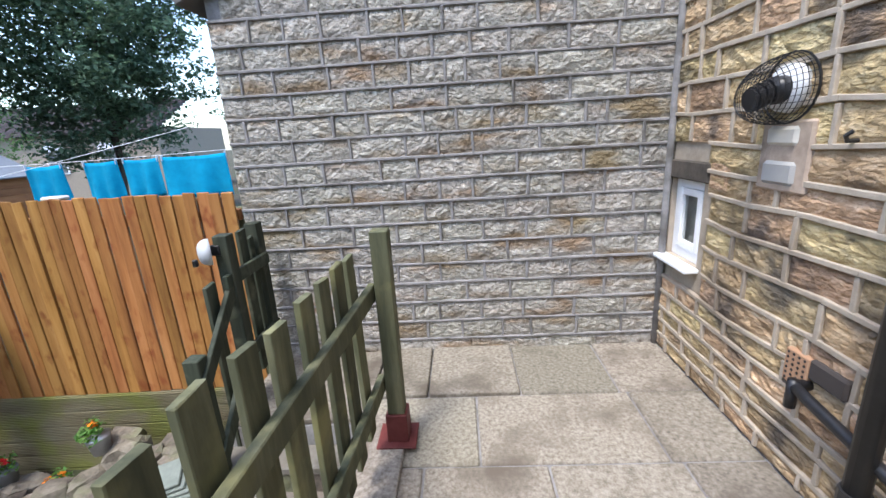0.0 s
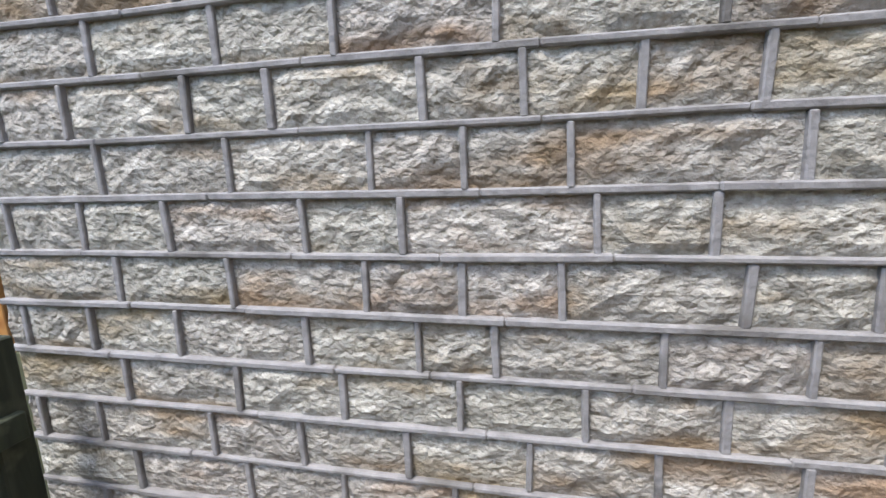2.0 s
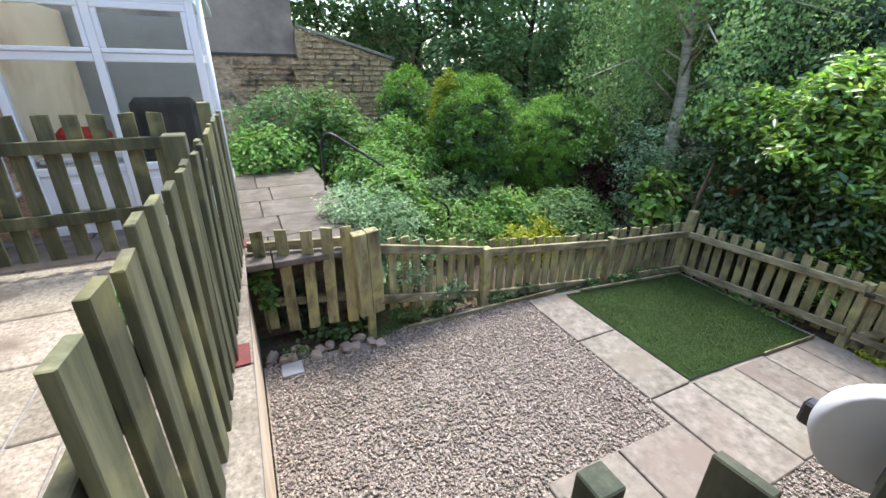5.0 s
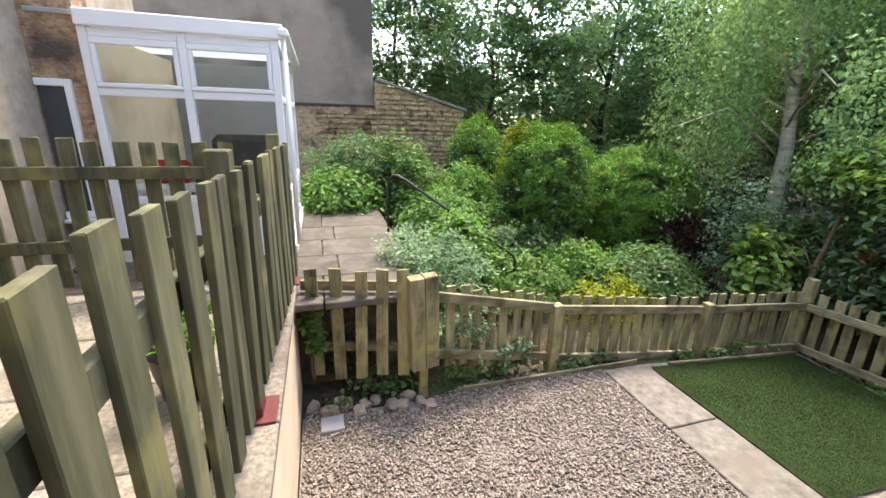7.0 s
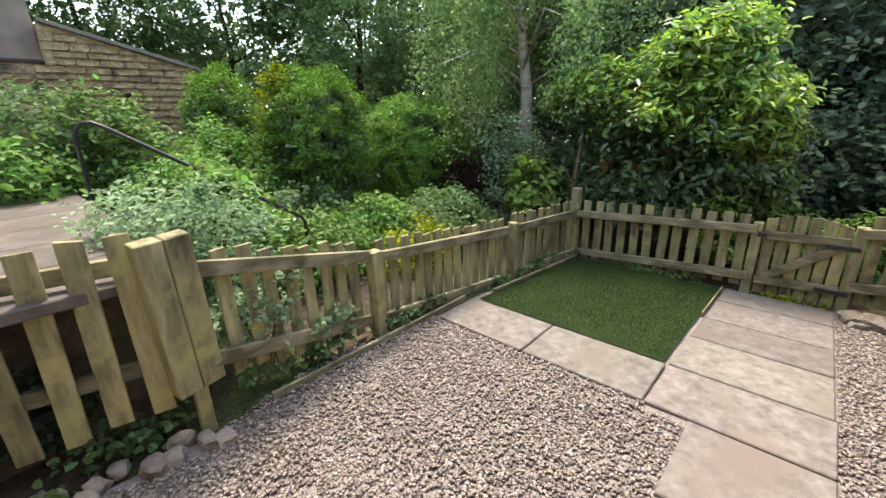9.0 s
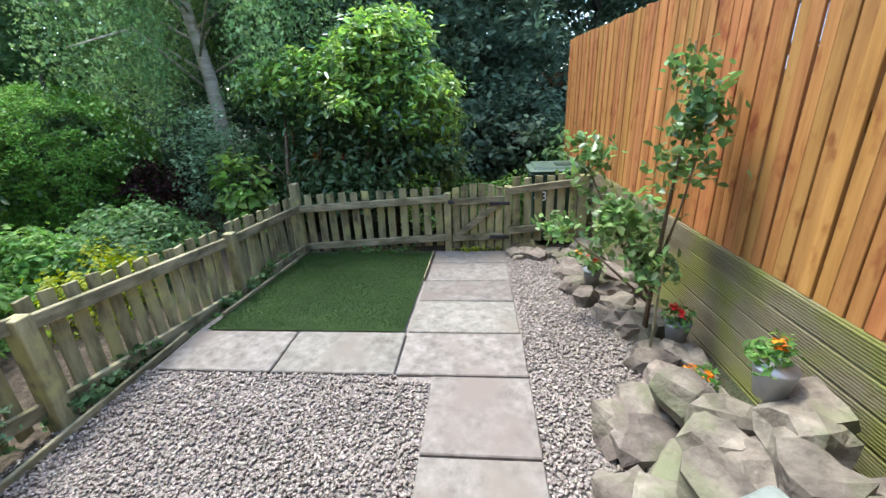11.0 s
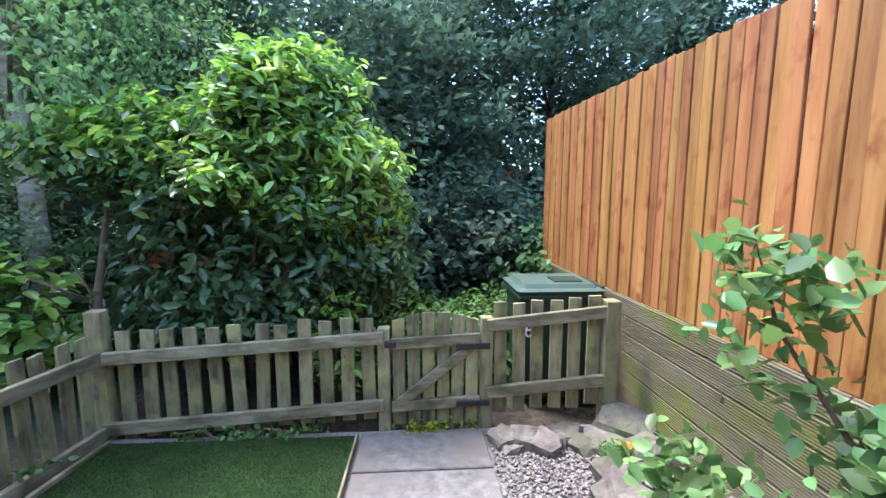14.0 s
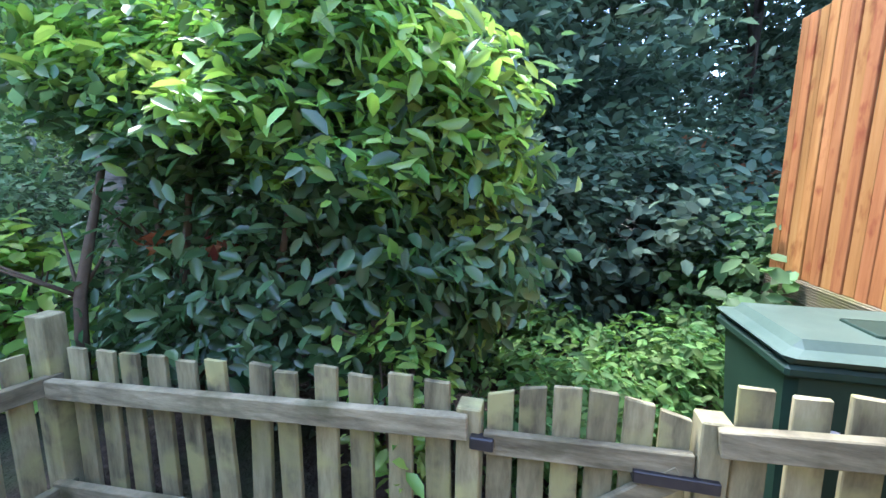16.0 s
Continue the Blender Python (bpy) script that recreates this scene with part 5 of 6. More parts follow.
ret = thing("wall_return", "buff stone house wall beside the conservatory", "wall", kind="structure")
boxed("wall_face", (1.02, HOUSE_X + 0.02, CY - 0.3, CY - 0.02, -0.3, 4.2), M_SAND, ret, 0.0)
window_2 = thing("window_2", "white framed house window beside the conservatory", "window", kind="structure")
for dims in ((1.13, 1.18, CY - 0.03, CY + 0.02, 0.35, 1.55), (1.18, 1.385, CY - 0.03, CY + 0.02, 0.35, 0.41), (1.18, 1.385, CY - 0.03, CY + 0.02, 1.49, 1.55)):
    boxed("window_frame", dims, M_UPVC, window_2, 0.005)
boxed("window_sill", (1.10, 1.385, CY - 0.02, CY + 0.07, 0.31, 0.345), M_UPVC, window_2, 0.005)
boxed("pane", (1.18, 1.385, CY - 0.02, CY - 0.012, 0.41, 1.49), plain("dark_glass", (0.06, 0.07, 0.075), 0.08, 0.6), window_2, 0)

handrail = thing("handrail", "black bent steel handrail beside the terrace steps", "handrail", (-1.67, -1.43, -0.1))
bm = bmesh.new()
tube(bm, [(0, 0, -0.1), (0, 0, 0.62), (-0.02, 0.01, 0.69), (-0.06, 0.02, 0.735), (-0.12, 0.05, 0.735), (-0.2, 0.08, 0.69), (-1.5, 0.60, -0.22), (-1.53, 0.61, -0.28), (-1.53, 0.61, -0.95)], 0.017, 8)
part("rail", bm, M_IRON, handrail, smooth=True)

# planted pot and plants on the patio by the end fence
planter = thing("patio_planter", "dark plastic pot with a leafy patio plant", "planter", (-0.2, 1.75, 0.0))
bm = bmesh.new()
tube(bm, [(0, 0, 0.0), (0, 0, 0.24), (0, 0, 0.26)], [0.10, 0.14, 0.145], 16)
part("pot", bm, M_PLASTICB, planter, smooth=True)
part("plant", leaf_cloud("plant", shell((0, 0, 0.34), (0.13, 0.13, 0.13), 40, 610), 16, 0.03, 0.05, L_SHRUB, seed=610), L_SHRUB, planter)

# ---- buildings beyond ----
rough = thing("roughcast_building", "brown roughcast gable of the neighbouring building", "building")
boxed("wall", (-2.2, 3.0, -10.5, -6.9, 1.62, 5.5), M_ROUGHCAST, rough, 0.0)
boxed("lower_wall", (-2.17, 3.0, -10.5, -6.87, -1.3, 1.6), M_SAND, rough, 0.0)
boxed("drip_course", (-2.23, 3.0, -6.95, -6.82, 1.58, 1.63), plain("dark_slate", (0.06, 0.055, 0.05), 0.8), rough, 0.005)
outb = thing("stone_outbuilding", "low stone outbuilding with a sloping coped wall", "building")
bm = bmesh.new()
ring = [(-2.21, -1.3), (-2.21, 2.15), (-4.42, 1.55), (-4.42, -1.3)]
f = [bm.verts.new((x, -6.6, z)) for x, z in ring]
b = [bm.verts.new((x, -9.5, z)) for x, z in ring]
bm.faces.new(f)
bm.faces.new(b[::-1])
for k in range(4):
    bm.faces.new((f[k], b[k], b[(k + 1) % 4], f[(k + 1) % 4]))
bmesh.ops.recalc_face_normals(bm, faces=bm.faces)
part("wall", bm, M_SAND, outb)
beam("coping", (-2.22, -6.58, 2.19), (-4.46, -6.58, 1.58), 0.14, 0.06, M_CONC, outb)
boxed("roof", (-4.5, -2.3, -9.5, -6.7, 1.3, 1.36), plain("slate_roof", (0.10, 0.09, 0.09), 0.8), outb, 0.01)
shapes = [mesh_of("stone", rough_block(900 + k, 0.02), M_SAND) for k in range(6)]
zz = -0.4
while zz < 2.0:
    hh = rng.choice((0.10, 0.12, 0.14))
    xx = -4.42
    while xx < -0.75:
        ww = rng.uniform(0.22, 0.48)
        xm = xx + ww / 2
        lim = 1.55 + (xm + 4.42) * 0.27 if xm < -2.2 else 1.55
        if zz + hh < lim - 0.03 and xx + ww < -0.7:
            ob = part("stone", rng.choice(shapes), M_SAND, outb if xm < -2.2 else rough)
            ob.matrix_local = pose(xm, -6.6 if xm < -2.2 else -6.87, zz + hh / 2) @ Matrix.Diagonal((ww * 0.97, 1, hh * 0.92, 1))
        xx += ww
    zz += hh
boxed("wall_lamp", (-3.25, -3.13, -6.68, -6.6, 1.02, 1.13), M_UPVC, outb, 0.01, "small white bulkhead lamp")
pink = thing("brick_house", "distant pink brick house glimpsed between the trees", "house")
boxed("wall", (-7.6, -5.2, -13.5, -12.2, -1.3, 2.6), plain("pink_brick", (0.40, 0.24, 0.19), 0.9), pink, 0.0)
boxed("window", (-6.6, -6.0, -12.2, -12.16, 1.2, 2.0), M_UPVC, pink, 0.01)
boxed("pane", (-6.5, -6.1, -12.16, -12.13, 1.28, 1.9), plain("far_glass", (0.2, 0.24, 0.28), 0.1), pink, 0.0)

far = thing("far_house", "grey stone house with a dark tiled roof beyond the gardens", "house")
boxed("wall", (-34, -17.5, 26, 33, -1.5, 3.0), plain("far_stone", (0.30, 0.26, 0.21), 0.9), far, 0.0)
rows = 11
M_FARTILE = plain("dark_roof_tile", (0.075, 0.062, 0.065), 0.8)
for k in range(rows):
    ya, yb = 25.6 + 3.6 * k / rows, 25.6 + 3.6 * (k + 1) / rows
    za = 2.85 + 1.95 * k / rows
    boxed("tile_course", (-34.3, -17.2, ya, yb + 0.05, za, za + 0.20), M_FARTILE, far, 0.01)
for x in (-23.9, -20.6, -28.0):
    w = boxed("window", (x - 0.6, x + 0.6, 25.94, 26.0, 0.6, 2.3), M_UPVC, far, 0.02)
    boxed("pane", (x - 0.5, x + 0.5, 25.9, 25.94, 0.7, 1.95), plain("grey_glass", (0.15, 0.17, 0.19), 0.15), w, 0.0)

# neighbour's garden: shed, back fence, washing lines
shed = thing("garden_shed", "brown timber garden shed with grey felt roof", "shed")
M_SHED = surface("shed_board", [(0.15, 0.055, 0.02), (0.24, 0.10, 0.038), (0.31, 0.14, 0.06)], 8, 8, 0.7, 0.4, 40, 0.004, per_object=0.12, stretch=(0.2, 0.2, 1))
sx0, sx1, sy0, sy1 = -11.8, -9.5, 8.0, 10.6
boxed("body", (sx0 + 0.02, sx1 - 0.02, sy0 + 0.02, sy1 - 0.02, -0.62, 1.3), M_SHED, shed, 0)
for k in range(13):
    z = -0.6 + 0.147 * k
    boxed("weatherboard", (sx1 - 0.02, sx1 + 0.012, sy0, sy1, z, z + 0.14), M_SHED, shed, 0.006)
    boxed("weatherboard", (sx0, sx1, sy0 - 0.012, sy0 + 0.02, z, z + 0.14), M_SHED, shed, 0.006)
bm = bmesh.new()
xm = (sx0 + sx1) / 2
tri = [bm.verts.new(p) for p in ((sx0, sy0, 1.3), (sx1, sy0, 1.3), (xm, sy0, 1.95))]
bm.faces.new(tri)
ext = bmesh.ops.extrude_face_region(bm, geom=bm.faces[:])
for v in ext["geom"]:
    if isinstance(v, bmesh.types.BMVert):
        v.co.y = sy1
bmesh.ops.recalc_face_normals(bm, faces=bm.faces)
part("gable", bm, M_SHED, shed)
for sgn in (-1, 1):
    e = Vector((xm + sgn * 1.35, 0, 1.22))
    beam("roof_felt", (xm + sgn * 0.675, sy0 - 0.12, 1.615), (xm + sgn * 0.675, sy1 + 0.12, 1.615), 0.02, 0.02, M_SHED, shed)
    bm = bmesh.new()
    L = math.hypot(1.35, 0.75)
    box(bm, 0, L, sy0 - 0.14, sy1 + 0.14, 0.0, 0.03, 0.005, pose(xm, 0, 1.97, 0, 29 if sgn > 0 else 151, 0))
    part("roof_slope", bm, plain("grey_felt", (0.20, 0.22, 0.25), 0.9), shed)
boxed("door", (sx0 + 0.45, sx1 - 0.35, sy0 - 0.03, sy0 - 0.012, -0.58, 1.22), M_SHED, shed, 0.005)
for z in (-0.2, 0.4, 0.95):
    boxed("hinge", (sx1 - 0.75, sx1 - 0.35, sy0 - 0.04, sy0 - 0.03, z, z + 0.05), M_IRON, shed, 0.002)
boxed("red_panel", (sx1 + 0.012, sx1 + 0.03, sy0 + 1.1, sy0 + 1.5, 0.55, 1.15), plain("red_paint", (0.45, 0.03, 0.03), 0.5), shed, 0.004, "red painted board")
for yy, z in ((8.25, 0.95), (8.5, 0.35)):
    orn = thing("wall_ornament", "white oval garden ornament hung on the shed", "ornament", (sx1 + 0.03, yy, z))
    bm = bmesh.new()
    bmesh.ops.create_uvsphere(bm, u_segments=12, v_segments=8, radius=0.1)
    for v in bm.verts:
        v.co = Vector((v.co.x * 0.25, v.co.y * 0.7, v.co.z * 1.2))
    part("plaque", bm, M_UPVC, orn, smooth=True)

back = thing("neighbour_back_fence", "brown close-board fence at the neighbour's garden end", "fence")
shapes = [mesh_of("board", board(0.12, 0.02, 1.0, 0.004, 700 + k), M_SHED) for k in range(4)]
for k in range(32):
    ob = part("board", rng.choice(shapes), M_SHED, back)
    ob.matrix_local = pose(-12.3, 4.5 + 0.125 * k, -0.7, 0, rng.uniform(-0.6, 0.6), 90) @ Matrix.Diagonal((1, 1, 1.75 + rng.uniform(-0.01, 0.01), 1))
beam("rail", (-12.26, 4.45, 0.8), (-12.26, 8.5, 0.8), 0.04, 0.08, M_SHED, back)

M_LINE = plain("white_line", (0.75, 0.75, 0.75), 0.5)
for k, (a, b, sag) in enumerate((((-9.4, 8.2, 1.50), (-1.5, 8.2, 1.62), 0.05), ((-9.4, 8.1, 1.0), (-1.5, 8.1, 2.40), 0.04))):
    line = thing("washing_line", "thin white plastic washing line across the neighbour's garden", "washing line")
    bm = bmesh.new()
    pts = [Vector(a).lerp(Vector(b), i / 16) - Vector((0, 0, sag * (1 - (2 * i / 16 - 1) ** 2))) for i in range(17)]
    tube(bm, pts, 0.005, 6)
    part("line", bm, M_LINE, line)
M_TOWEL = surface("turquoise_cloth", [(0.0, 0.20, 0.36), (0.005, 0.30, 0.50)], 5, 6, 0.95, 0.4, 120, 0.003)
for k, (xa, xb, drop) in enumerate(((-6.95, -6.32, 0.68), (-5.98, -5.40, 0.62), (-5.32, -4.72, 0.62), (-4.68, -3.62, 0.66))):
    towel = thing("towel", "turquoise towel pegged on the washing line", "towel", group="towels on the line")
    nxt, nzt = 24, 10
    vs, fs = [], []
    for j in range(nzt + 1):
        for i in range(nxt + 1):
            u, w = i / nxt, j / nzt
            x = xa + (xb - xa) * (u + 0.04 * (w * (u - 0.5)))
            zt = 1.49 + 0.012 * (x + 5.0) - 0.02 * math.sin(u * math.pi)
            y = 8.2 + 0.03 * math.sin(u * 14 + k) * (0.3 + w) + 0.012 * math.sin(u * 5 + 3 * w)
            vs.append((x, y, zt - drop * w * (1 + 0.04 * math.sin(3 * u + k))))
    for j in range(nzt):
        for i in range(nxt):
            a = j * (nxt + 1) + i
            fs.append((a, a + 1, a + nxt + 2, a + nxt + 1))
    ob = part("cloth", np_mesh("cloth", np.array(vs), np.array(fs), M_TOWEL, True), M_TOWEL, towel)
    sol = ob.modifiers.new("thickness", "SOLIDIFY")
    sol.thickness = 0.006
    for xp in (xa + 0.02, xb - 0.02):
        boxed("peg", (xp - 0.006, xp + 0.006, 8.18, 8.22, 1.43 + 0.012 * (xp + 5), 1.52 + 0.012 * (xp + 5)), plain("peg_plastic", (0.6, 0.6, 0.62), 0.5), towel, 0.002)
for k, (x, s) in enumerate(((-3.1, 0.08), (-4.3, 0.07), (-5.4, 0.06), (-6.6, 0.06))):
    cap = thing("post_cap", "pale post cap behind the boundary fence", "post cap", (x, 4.78, 0), "fence post caps")
    boxed("cap", (-s, s, -s * 0.6, s * 0.6, 1.265, 1.295), plain("pale_cap", (0.62, 0.58, 0.50), 0.8), cap, 0.01)
    boxed("post", (-0.045, 0.045, -0.045, 0.045, -0.62, 1.265), M_GREENWOOD, cap, 0.004)

# ---- things in the lower garden ----
def rock(x, y, z, sx, sy, sz, seed, group="rockery stones", label="rough brown rockery stone with mossy patches"):
    bm = bmesh.new()
    bmesh.ops.create_icosphere(bm, subdivisions=2, radius=1.0)
    o = Vector((seed * 3.1, seed * 1.7, 0))
    for v in bm.verts:
        d = v.co.normalized()
        k = 1 + 0.45 * noise.noise(d * 1.3 + o) + 0.2 * noise.noise(d * 3.5 + o)
        q = Vector((max(-0.86, min(0.86, d.x * 1.12)), max(-0.86, min(0.86, d.y * 1.12)), max(-0.8, min(0.8, d.z * 1.2))))
        v.co = Vector((q.x * sx, q.y * sy, q.z * sz)) * k
    t = new("rock", mesh_of("rock", bm, M_PALE if "pale" in label else M_ROCK))
    t.matrix_world = pose(x, y, z + sz * 0.3, rng.uniform(-12, 12), rng.uniform(-12, 12), rng.uniform(0, 360))
    return tagged(t, label, "rock", group)


rr = random.Random(21)
k = 0
xx = -2.0
while xx > -5.95:
    wide = 0.36 + 0.10 * math.sin(xx * 2.2)
    for q in range(2 if rr.random() < 0.5 else 3):
        s = rr.uniform(0.08, 0.155)
        yy = 4.40 - 0.012 * (-xx) - wide * (q + rr.uniform(0.1, 0.6)) / 2.6
        rock(xx + rr.uniform(-0.08, 0.08), yy, garden_z(xx) + 0.03 * (q == 0), s * rr.uniform(1.0, 1.5), s * rr.uniform(0.8, 1.2), s * rr.uniform(0.65, 1.0), k)
        k += 1
    xx -= rr.uniform(0.17, 0.30)
for q in range(12):
    rock(-0.72 - 0.085 * q + rr.uniform(-0.03, 0.03), 0.66 + 0.07 * math.sin(q * 1.9) + 0.012 * q, LOW, rr.uniform(0.05, 0.085), rr.uniform(0.04, 0.07), rr.uniform(0.035, 0.06), 100 + q, "small edging stones", "small pale edging stone by the gravel")
for q in range(9):
    rock(-6.02 + rr.uniform(-0.1, 0.2), 3.42 + 0.09 * q, garden_z(-6.1), rr.uniform(0.08, 0.15), rr.uniform(0.07, 0.12), rr.uniform(0.06, 0.1), 130 + q)
for layer, (n_rock, zl, spread_y) in enumerate(((13, 0.05, 0.7), (10, 0.25, 0.5), (7, 0.41, 0.34))):
    for q in range(n_rock):
        x = -1.68 - (1.6 - 0.25 * layer) * (q + 0.5) / n_rock
        rock(x + rr.uniform(-0.05, 0.05), 4.32 - spread_y * rr.random(), LOW + zl, rr.uniform(0.12, 0.19), rr.uniform(0.11, 0.17), rr.uniform(0.09, 0.13), 200 + 20 * layer + q)
slate = thing("slate_slab", "large greenish slate slab lying on the rockery", "rock", (-2.02, 3.82, LOW + 0.56))
bm = bmesh.new()
for q in range(4):
    box(bm, -0.22 + 0.02 * q, 0.24 - 0.03 * q, -0.15 + 0.01 * q, 0.16 - 0.02 * q, -0.03 + 0.025 * q, -0.004 + 0.025 * q, 0.006, pose(0, 0, 0, 8, -6, 15 + 3 * q))
part("slab", bm, surface("green_slate", [(0.12, 0.14, 0.12), (0.22, 0.245, 0.21)], 10, 8, 0.7, 0.5, 40, 0.006), slate)
for q, (x, y) in enumerate(((-1.7, 3.85), (-1.95, 3.6), (-2.1, 4.0), (-1.75, 4.2), (-1.6, 3.45), (-2.3, 4.25), (-1.85, 3.75))):
    rock(x, y, LOW + 0.02, rr.uniform(0.13, 0.2), rr.uniform(0.11, 0.16), rr.uniform(0.09, 0.13), 150 + q)


def flower_pot(x, y, z, colour_name, colour, metal, seed, blooms=3, scale=1.0):
    t = thing("flower_pot", ("small galvanised bucket" if metal else "small grey plant pot") + " with " + colour_name + " flowers among the rocks", "flower pot", (x, y, z), "flower pots")
    bm = bmesh.new()
    tube(bm, [(0, 0, 0), (0, 0, 0.13 * scale), (0, 0, 0.14 * scale)], [0.055 * scale, 0.078 * scale, 0.082 * scale], 16)
    part("pot", bm, surface("bucket_zinc", [(0.33, 0.35, 0.37), (0.46, 0.48, 0.5)], 9, 5, 0.45, 0.1, 40, 0.001, metal=0.6) if metal else plain("grey_pot", (0.2, 0.21, 0.22), 0.6), t, smooth=True)
    part("foliage", leaf_cloud("foliage", shell((0, 0, 0.18 * scale), (0.08, 0.08, 0.07), 16, seed), 9, 0.025, 0.045, L_SHRUB, seed=seed), L_SHRUB, t)
    fm = plain(colour_name + "_petal", colour, 0.6)
    for q in range(blooms):
        part("flower", leaf_cloud("flower", [(rr.uniform(-0.05, 0.05), rr.uniform(-0.05, 0.05), 0.22 * scale + rr.uniform(0, 0.05))], 14, 0.014, 0.032, fm, 0.8, 0.6, seed=seed + q), fm, t)


flower_pot(-3.08, 4.12, LOW + 0.10, "orange", (0.75, 0.22, 0.01), True, 801, 2, 1.15)
flower_pot(-4.75, 4.02, LOW + 0.05, "red", (0.55, 0.012, 0.015), False, 804, 4)
flower_pot(-3.72, 4.30, LOW + 0.12, "red", (0.55, 0.012, 0.015), False, 808, 3)
flower_pot(-2.05, 4.3, LOW + 0.55, "red", (0.55, 0.012, 0.015), False, 812, 2)
flower_pot(-2.75, 4.2, LOW + 0.5, "orange", (0.75, 0.22, 0.01), True, 816, 2)
flower_pot(-5.60, 4.06, garden_z(-5.6) - 0.02, "orange", (0.7, 0.2, 0.01), False, 820, 1, 0.6)

drain = thing("drain_cover", "square grey drain cover set in the gravel", "drain cover", (-0.85, 0.88, LOW))
boxed("cover", (-0.09, 0.09, -0.085, 0.085, -0.02, 0.022), plain("drain_grey", (0.30, 0.31, 0.33), 0.7), drain, 0.006)
dish = thing("lamp_hood", "round grey domed hood with a black clip on the fence post", "lamp", (OX - 0.035, 3.945, 1.012))
bm = bmesh.new()
prof = [(0.0, 0.050), (0.034, 0.047), (0.055, 0.038), (0.068, 0.024), (0.075, 0.007), (0.077, -0.017), (0.072, -0.017)]
rings = []
for q in range(24):
    a = q / 24 * 6.2832
    rings.append([bm.verts.new((-h * 1.0, r_ * math.cos(a), r_ * math.sin(a))) for r_, h in prof[1:]])
apex = bm.verts.new((-prof[0][1], 0, 0))
for q in range(24):
    a, b = rings[q], rings[(q + 1) % 24]
    bm.faces.new((apex, a[0], b[0]))
    for i in range(len(a) - 1):
        bm.faces.new((a[i], a[i + 1], b[i + 1], b[i]))
bm.faces.new([rings[q][-1] for q in range(24)])
bmesh.ops.recalc_face_normals(bm, faces=bm.faces)
bmesh.ops.rotate(bm, verts=bm.verts, cent=(0, 0, 0), matrix=Matrix.Rotation(radians(35), 3, "Z"))
part("hood", bm, M_GREYPL, dish, smooth=True)
boxed("clip", (-0.04, -0.015, -0.092, -0.068, -0.06, -0.02), M_PLASTICB, dish, 0.004, "small black plastic clip")
boxed("bracket", (0.0, 0.06, 0.02, 0.06, -0.03, 0.03), M_PLASTICB, dish, 0.004)

# wheelie bin behind the gate fence
bin_ob = thing("wheelie_bin", "dark green plastic wheelie bin with a paler lid", "bin", (-6.76, 4.0, -1.275))
M_BIN = surface("bin_green", [(0.010, 0.030, 0.018), (0.018, 0.045, 0.028)], 6, 5, 0.5, 0.1, 60, 0.002, spec=0.4)
M_LID = surface("bin_lid_green", [(0.05, 0.085, 0.06), (0.085, 0.125, 0.09)], 6, 5, 0.45, 0.1, 60, 0.002, spec=0.5)
bm = bmesh.new()
vs = box(bm, -0.28, 0.28, -0.33, 0.33, 0.06, 0.98, 0.03)
for v in vs:
    f = 0.80 + 0.2 * (v.co.z / 0.98)
    v.co.x *= f
    v.co.y *= f
part("body", bm, M_BIN, bin_ob)
boxed("rim", (-0.30, 0.30, -0.35, 0.35, 0.92, 0.965), M_BIN, bin_ob, 0.012)
bm = bmesh.new()
vs = box(bm, -0.31, 0.31, -0.36, 0.36, 0.965, 1.04, 0.03)
for v in vs:
    if v.co.z > 1.0:
        v.co.x *= 0.82
        v.co.y *= 0.85
lid = part("lid", bm, M_LID, bin_ob, "paler grey-green lid")
boxed("lid_recess", (-0.05, 0.16, -0.02, 0.22, 1.038, 1.048), M_BIN, lid, 0.01)
bm = bmesh.new()
tube(bm, [(-0.22, 0.36, 1.0), (0.22, 0.36, 1.0)], 0.016, 8)
part("handle", bm, M_BIN, bin_ob)
for sx in (-0.24, 0.24):
    bm = bmesh.new()
    tube(bm, [(sx - 0.025, 0.25, 0.10), (sx + 0.025, 0.25, 0.10)], 0.10, 16)
    part("wheel", bm, M_PLASTICB, bin_ob)
font = bpy.data.curves.new("number", "FONT")
font.body, font.size, font.extrude, font.align_x = "63", 0.17, 0.001, "CENTER"
num = new("number_mark", font)
num.data.materials.append(M_UPVC)
num.parent = bin_ob
num.matrix_local = pose(0.272, -0.21, 0.62, 90, 0, 90)

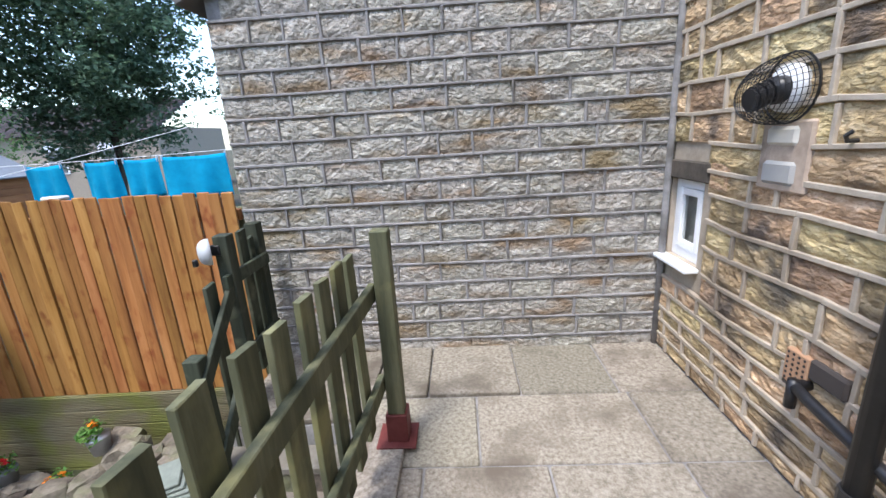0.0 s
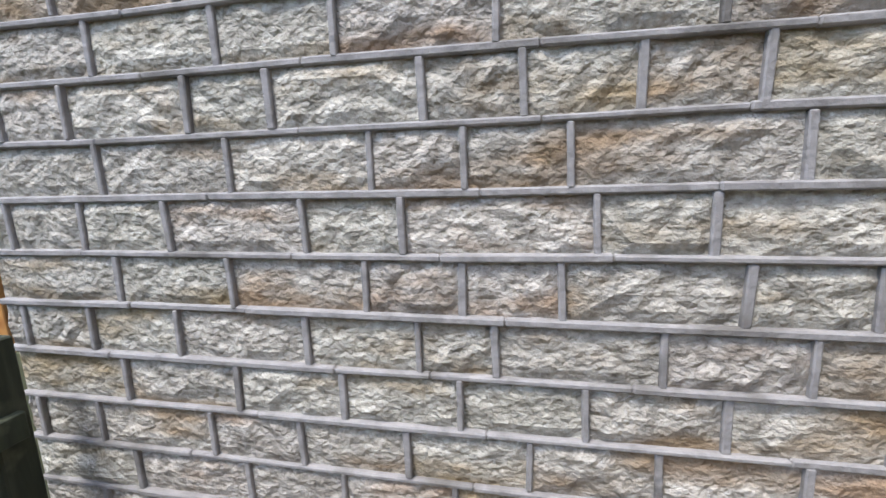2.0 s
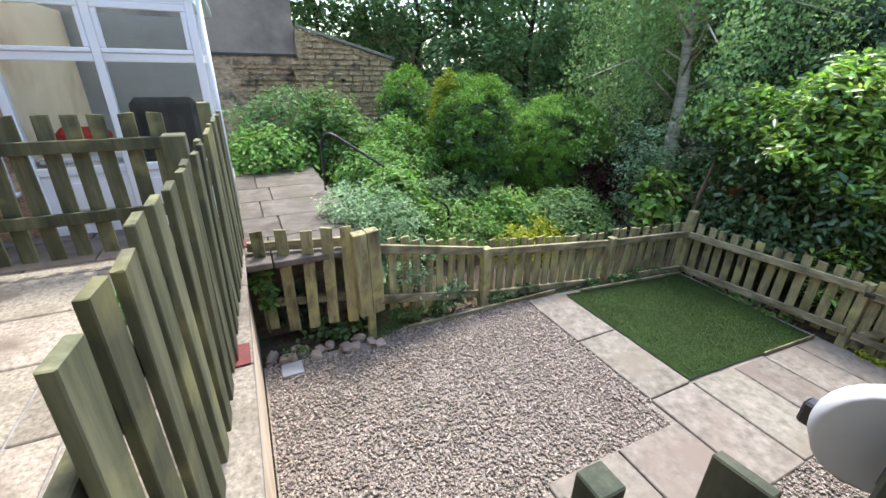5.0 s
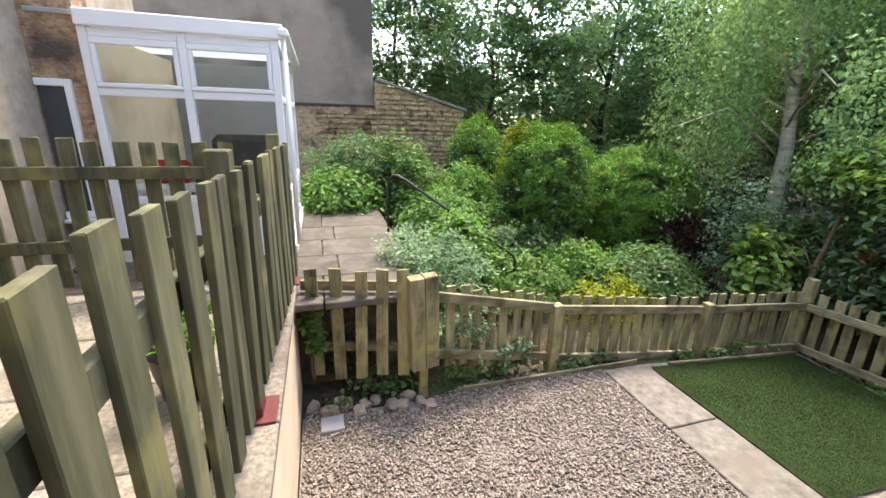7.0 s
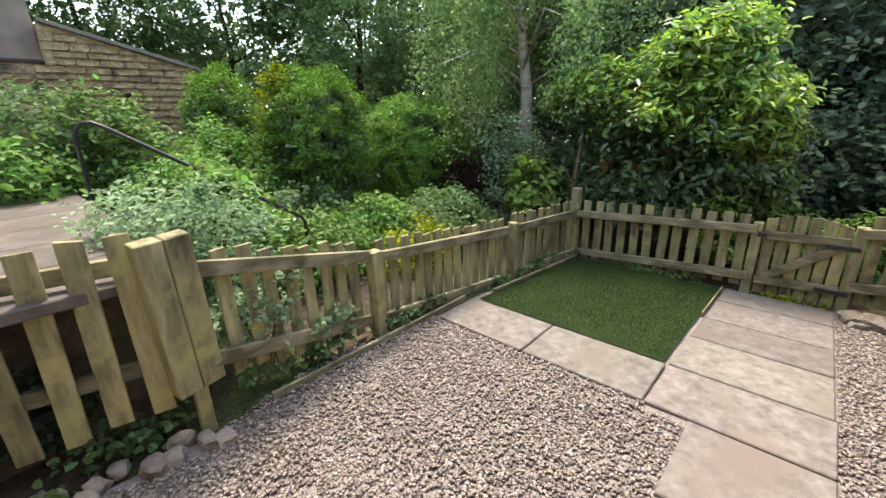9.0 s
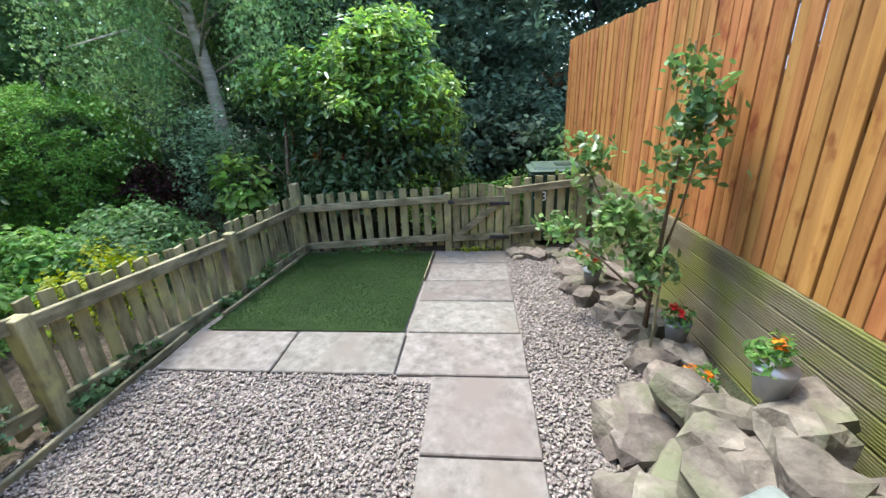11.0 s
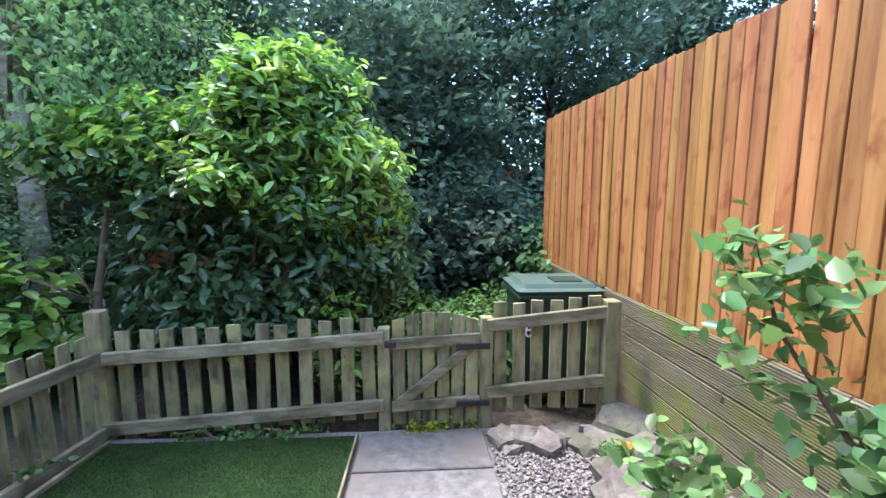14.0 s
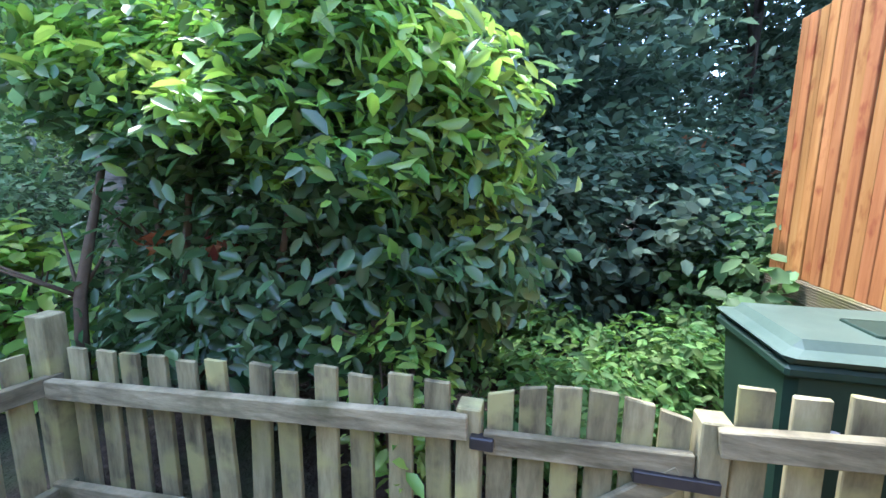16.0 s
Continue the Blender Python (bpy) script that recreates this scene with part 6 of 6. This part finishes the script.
# ivy and weeds low along the fences
for k, (x, y, z, rad, mat, cl, size) in enumerate(((-0.72, 0.50, -0.75, (0.07, 0.08, 0.36), L_NETTLE, 26, 0.075), (-2.05, 0.62, -0.75, (0.35, 0.05, 0.3), L_GREY, 60, 0.04), (-2.55, 0.62, -0.95, (0.3, 0.05, 0.16), L_GREY, 30, 0.04),
                                                (-3.3, 0.62, -1.03, (0.5, 0.05, 0.06), L_WOOD2, 30, 0.045), (-5.0, 0.72, -1.12, (0.8, 0.05, 0.07), L_WOOD2, 50, 0.045), (-6.12, 1.6, -1.22, (0.05, 0.7, 0.05), L_NETTLE, 30, 0.04),
                                                (-0.9, 0.68, LOW - 0.01, (0.12, 0.06, 0.04), L_NETTLE, 12, 0.04), (-1.3, 0.55, LOW, (0.3, 0.15, 0.1), L_WOOD2, 34, 0.05), (-1.0, 0.3, LOW + 0.1, (0.35, 0.12, 0.25), L_WOOD, 50, 0.05), (-2.3, 0.55, LOW, (0.4, 0.1, 0.12), L_WOOD2, 50, 0.05), (-6.12, 3.0, -1.24, (0.04, 0.35, 0.06), L_YELLOW, 24, 0.035), (-1.55, 3.55, LOW, (0.12, 0.12, 0.25), L_NETTLE, 30, 0.05))):
    t = shrub("creeper", "small leafy creeper growing along the fence foot", x, y, z, rad, 640 + k, mat, cl, 9, size, 0.03, 0.7, 0.5, 3, 0.9, 0.2, "creepers")

# far woods closing the view
r = np.random.RandomState(91)
cs = []
for k in range(1100):
    a = r.uniform(2.55, 5.0)
    d = r.uniform(19, 27)
    cs.append((-3 + d * math.cos(a), 1 + d * math.sin(a), r.uniform(-1.2, 4.5) * r.uniform(0.6, 1)))
far_woods = new("far_woods", leaf_cloud("far_woods", np.array(cs), 26, 0.75, 0.36, L_WOOD, 0.6, 0.5, seed=92))
tagged(far_woods, "dark far woodland foliage closing the view", "woodland", kind="stuff")

# ---- wall blocks ----
def block_row(wall, place, z, hgt, joints, shapes, m_block, name, r):
    """One course of blocks between the joints given along the wall."""
    for a, b in zip(joints, joints[1:]):
        if b - a > 0.03:
            ob = part(name, r.choice(shapes), m_block, wall)
            ob.matrix_local = place @ Matrix.Translation(((a + b) / 2, r.uniform(-0.003, 0.003), z + hgt / 2)) @ Matrix.Diagonal(((b - a) * 0.995, r.uniform(0.8, 1.25), hgt * 0.99, 1)) @ pose(0, 0, 0, 0, r.choice((0, 180)), 0)


# where the upright joints stand in each course, from the ground up, then random above
LOWER_JOINTS = [[-1.25, -0.9, -0.6, -0.3, -0.04, 0.26, 0.47, 0.8, 1.13], [-1.18, -0.78, -0.4, -0.2, 0.11, 0.41, 0.78, 1.15], [-1.3, -0.9, -0.59, -0.3, 0.01, 0.32, 0.62, 0.99],
                [-1.16, -0.78, -0.49, -0.18, 0.14, 0.44, 0.75, 1.04], [-1.49, -1.27, -0.88, -0.6, -0.3, 0.01, 0.31, 0.61, 0.91, 1.2], [-1.15, -0.78, -0.47, -0.16, 0.14, 0.44, 0.75, 0.98, 1.25]]
UPPER_JOINTS = [[-1.48, -1.24, -0.95, -0.56, -0.26, -0.07, 0.3, 0.59, 0.89, 1.16], [-1.12, -0.76, -0.39, -0.15, 0.08, 0.45, 0.69, 0.96], [-1.46, -1.21, -0.93, -0.54, -0.29, 0.15, 0.38, 0.82, 1.19],
                [-1.12, -0.73, -0.36, -0.14, 0.09, 0.53, 0.9, 1.2], [-1.42, -1.2, -0.83, -0.6, -0.23, -0.01, 0.22, 0.44, 0.82, 0.96], [-1.09, -0.73, -0.43, -0.07, 0.36, 0.72, 1.08], [-1.4, -1.18, -0.82, -0.53, -0.3, -0.07, 0.06, 0.28, 0.51, 0.99]]
r = random.Random(33)
shapes = [mesh_of("stone_block", rough_block(300 + k, 0.015), M_BLOCK) for k in range(14)]
gable_place = pose(0, WALL_Y, 0)
pm = bmesh.new()
COURSE = 0.15
block_row(wall_north, gable_place, -0.06, COURSE, [GABLE_L, -1.1, -0.7, -0.35, 0.02, 0.3, 0.62, 0.95, HOUSE_X], shapes, M_BLOCK, "stone_block", r)
for k in range(20):
    z = 0.09 + COURSE * k
    known = LOWER_JOINTS + UPPER_JOINTS
    if k < len(known):
        row_joints = known[k]
    else:
        row_joints, x = [], GABLE_L + r.uniform(0.1, 0.35)
        while x < HOUSE_X - 0.1:
            row_joints.append(x)
            x += r.choice((0.22, 0.24, 0.3, 0.37))
    left = max(GABLE_L, GABLE_L + (z + COURSE + 0.02 - 2.47) / 0.42)
    if left > HOUSE_X - 0.1:
        break
    row_joints = [left] + [x for x in row_joints if x > left + 0.05] + [HOUSE_X]
    block_row(wall_north, gable_place, z, COURSE, row_joints, shapes, M_BLOCK, "stone_block", r)
    for x in row_joints[1:-1]:
        t, lean_x = 0.017 * r.uniform(0.8, 1.2), r.uniform(-0.008, 0.004)
        for v in box(pm, x - t / 2, x + t / 2, -0.014 * r.uniform(0.85, 1.2), 0.012, z + 0.006, z + COURSE - 0.006, 0.003):
            v.co = gable_place @ Vector((v.co.x + lean_x * (v.co.z - z) / COURSE, v.co.y, v.co.z))
for k in range(21):
    z = 0.09 + COURSE * k
    a = max(GABLE_L, GABLE_L + (z + 0.02 - 2.47) / 0.42)
    while a < HOUSE_X - 0.03:
        b = min(a + r.uniform(0.25, 0.9), HOUSE_X)
        t = 0.017 * r.uniform(0.85, 1.2)
        for v in box(pm, a, b, -0.016 * r.uniform(0.85, 1.25), 0.012, z - t / 2, z + t / 2, 0.004):
            v.co = gable_place @ Vector((v.co.x, v.co.y, v.co.z + 0.009 * noise.noise(Vector((v.co.x * 1.6, z * 5, 3)))))
        a = b
part("pointing", pm, M_POINT, wall_north, "raised grey strap pointing")


def clear_of_window(a, b, z0, z1):
    y1, y0 = WALL_Y - a, WALL_Y - b
    return not (y1 > WIN[0] - 0.02 and y0 < WIN[1] and z1 > WIN[2] - 0.06 and z0 < WIN[3] + 0.10)


coursed_wall(house, pose(HOUSE_X, WALL_Y, 0, 0, 0, -90), 3.4, [0.10, 0.11, 0.095, 0.12, 0.11, 0.15, 0.17, 0.16, 0.15, 0.13, 0.15, 0.16, 0.17, 0.15, 0.16, 0.17, 0.16, 0.17, 0.16, 0.17],
             (0.16, 0.24, 0.30, 0.38, 0.44), 0.018, M_SAND, M_POINT2, "sandstone_block", 0.0, clear_of_window, 0.024, 0.018, 5, 0.03)
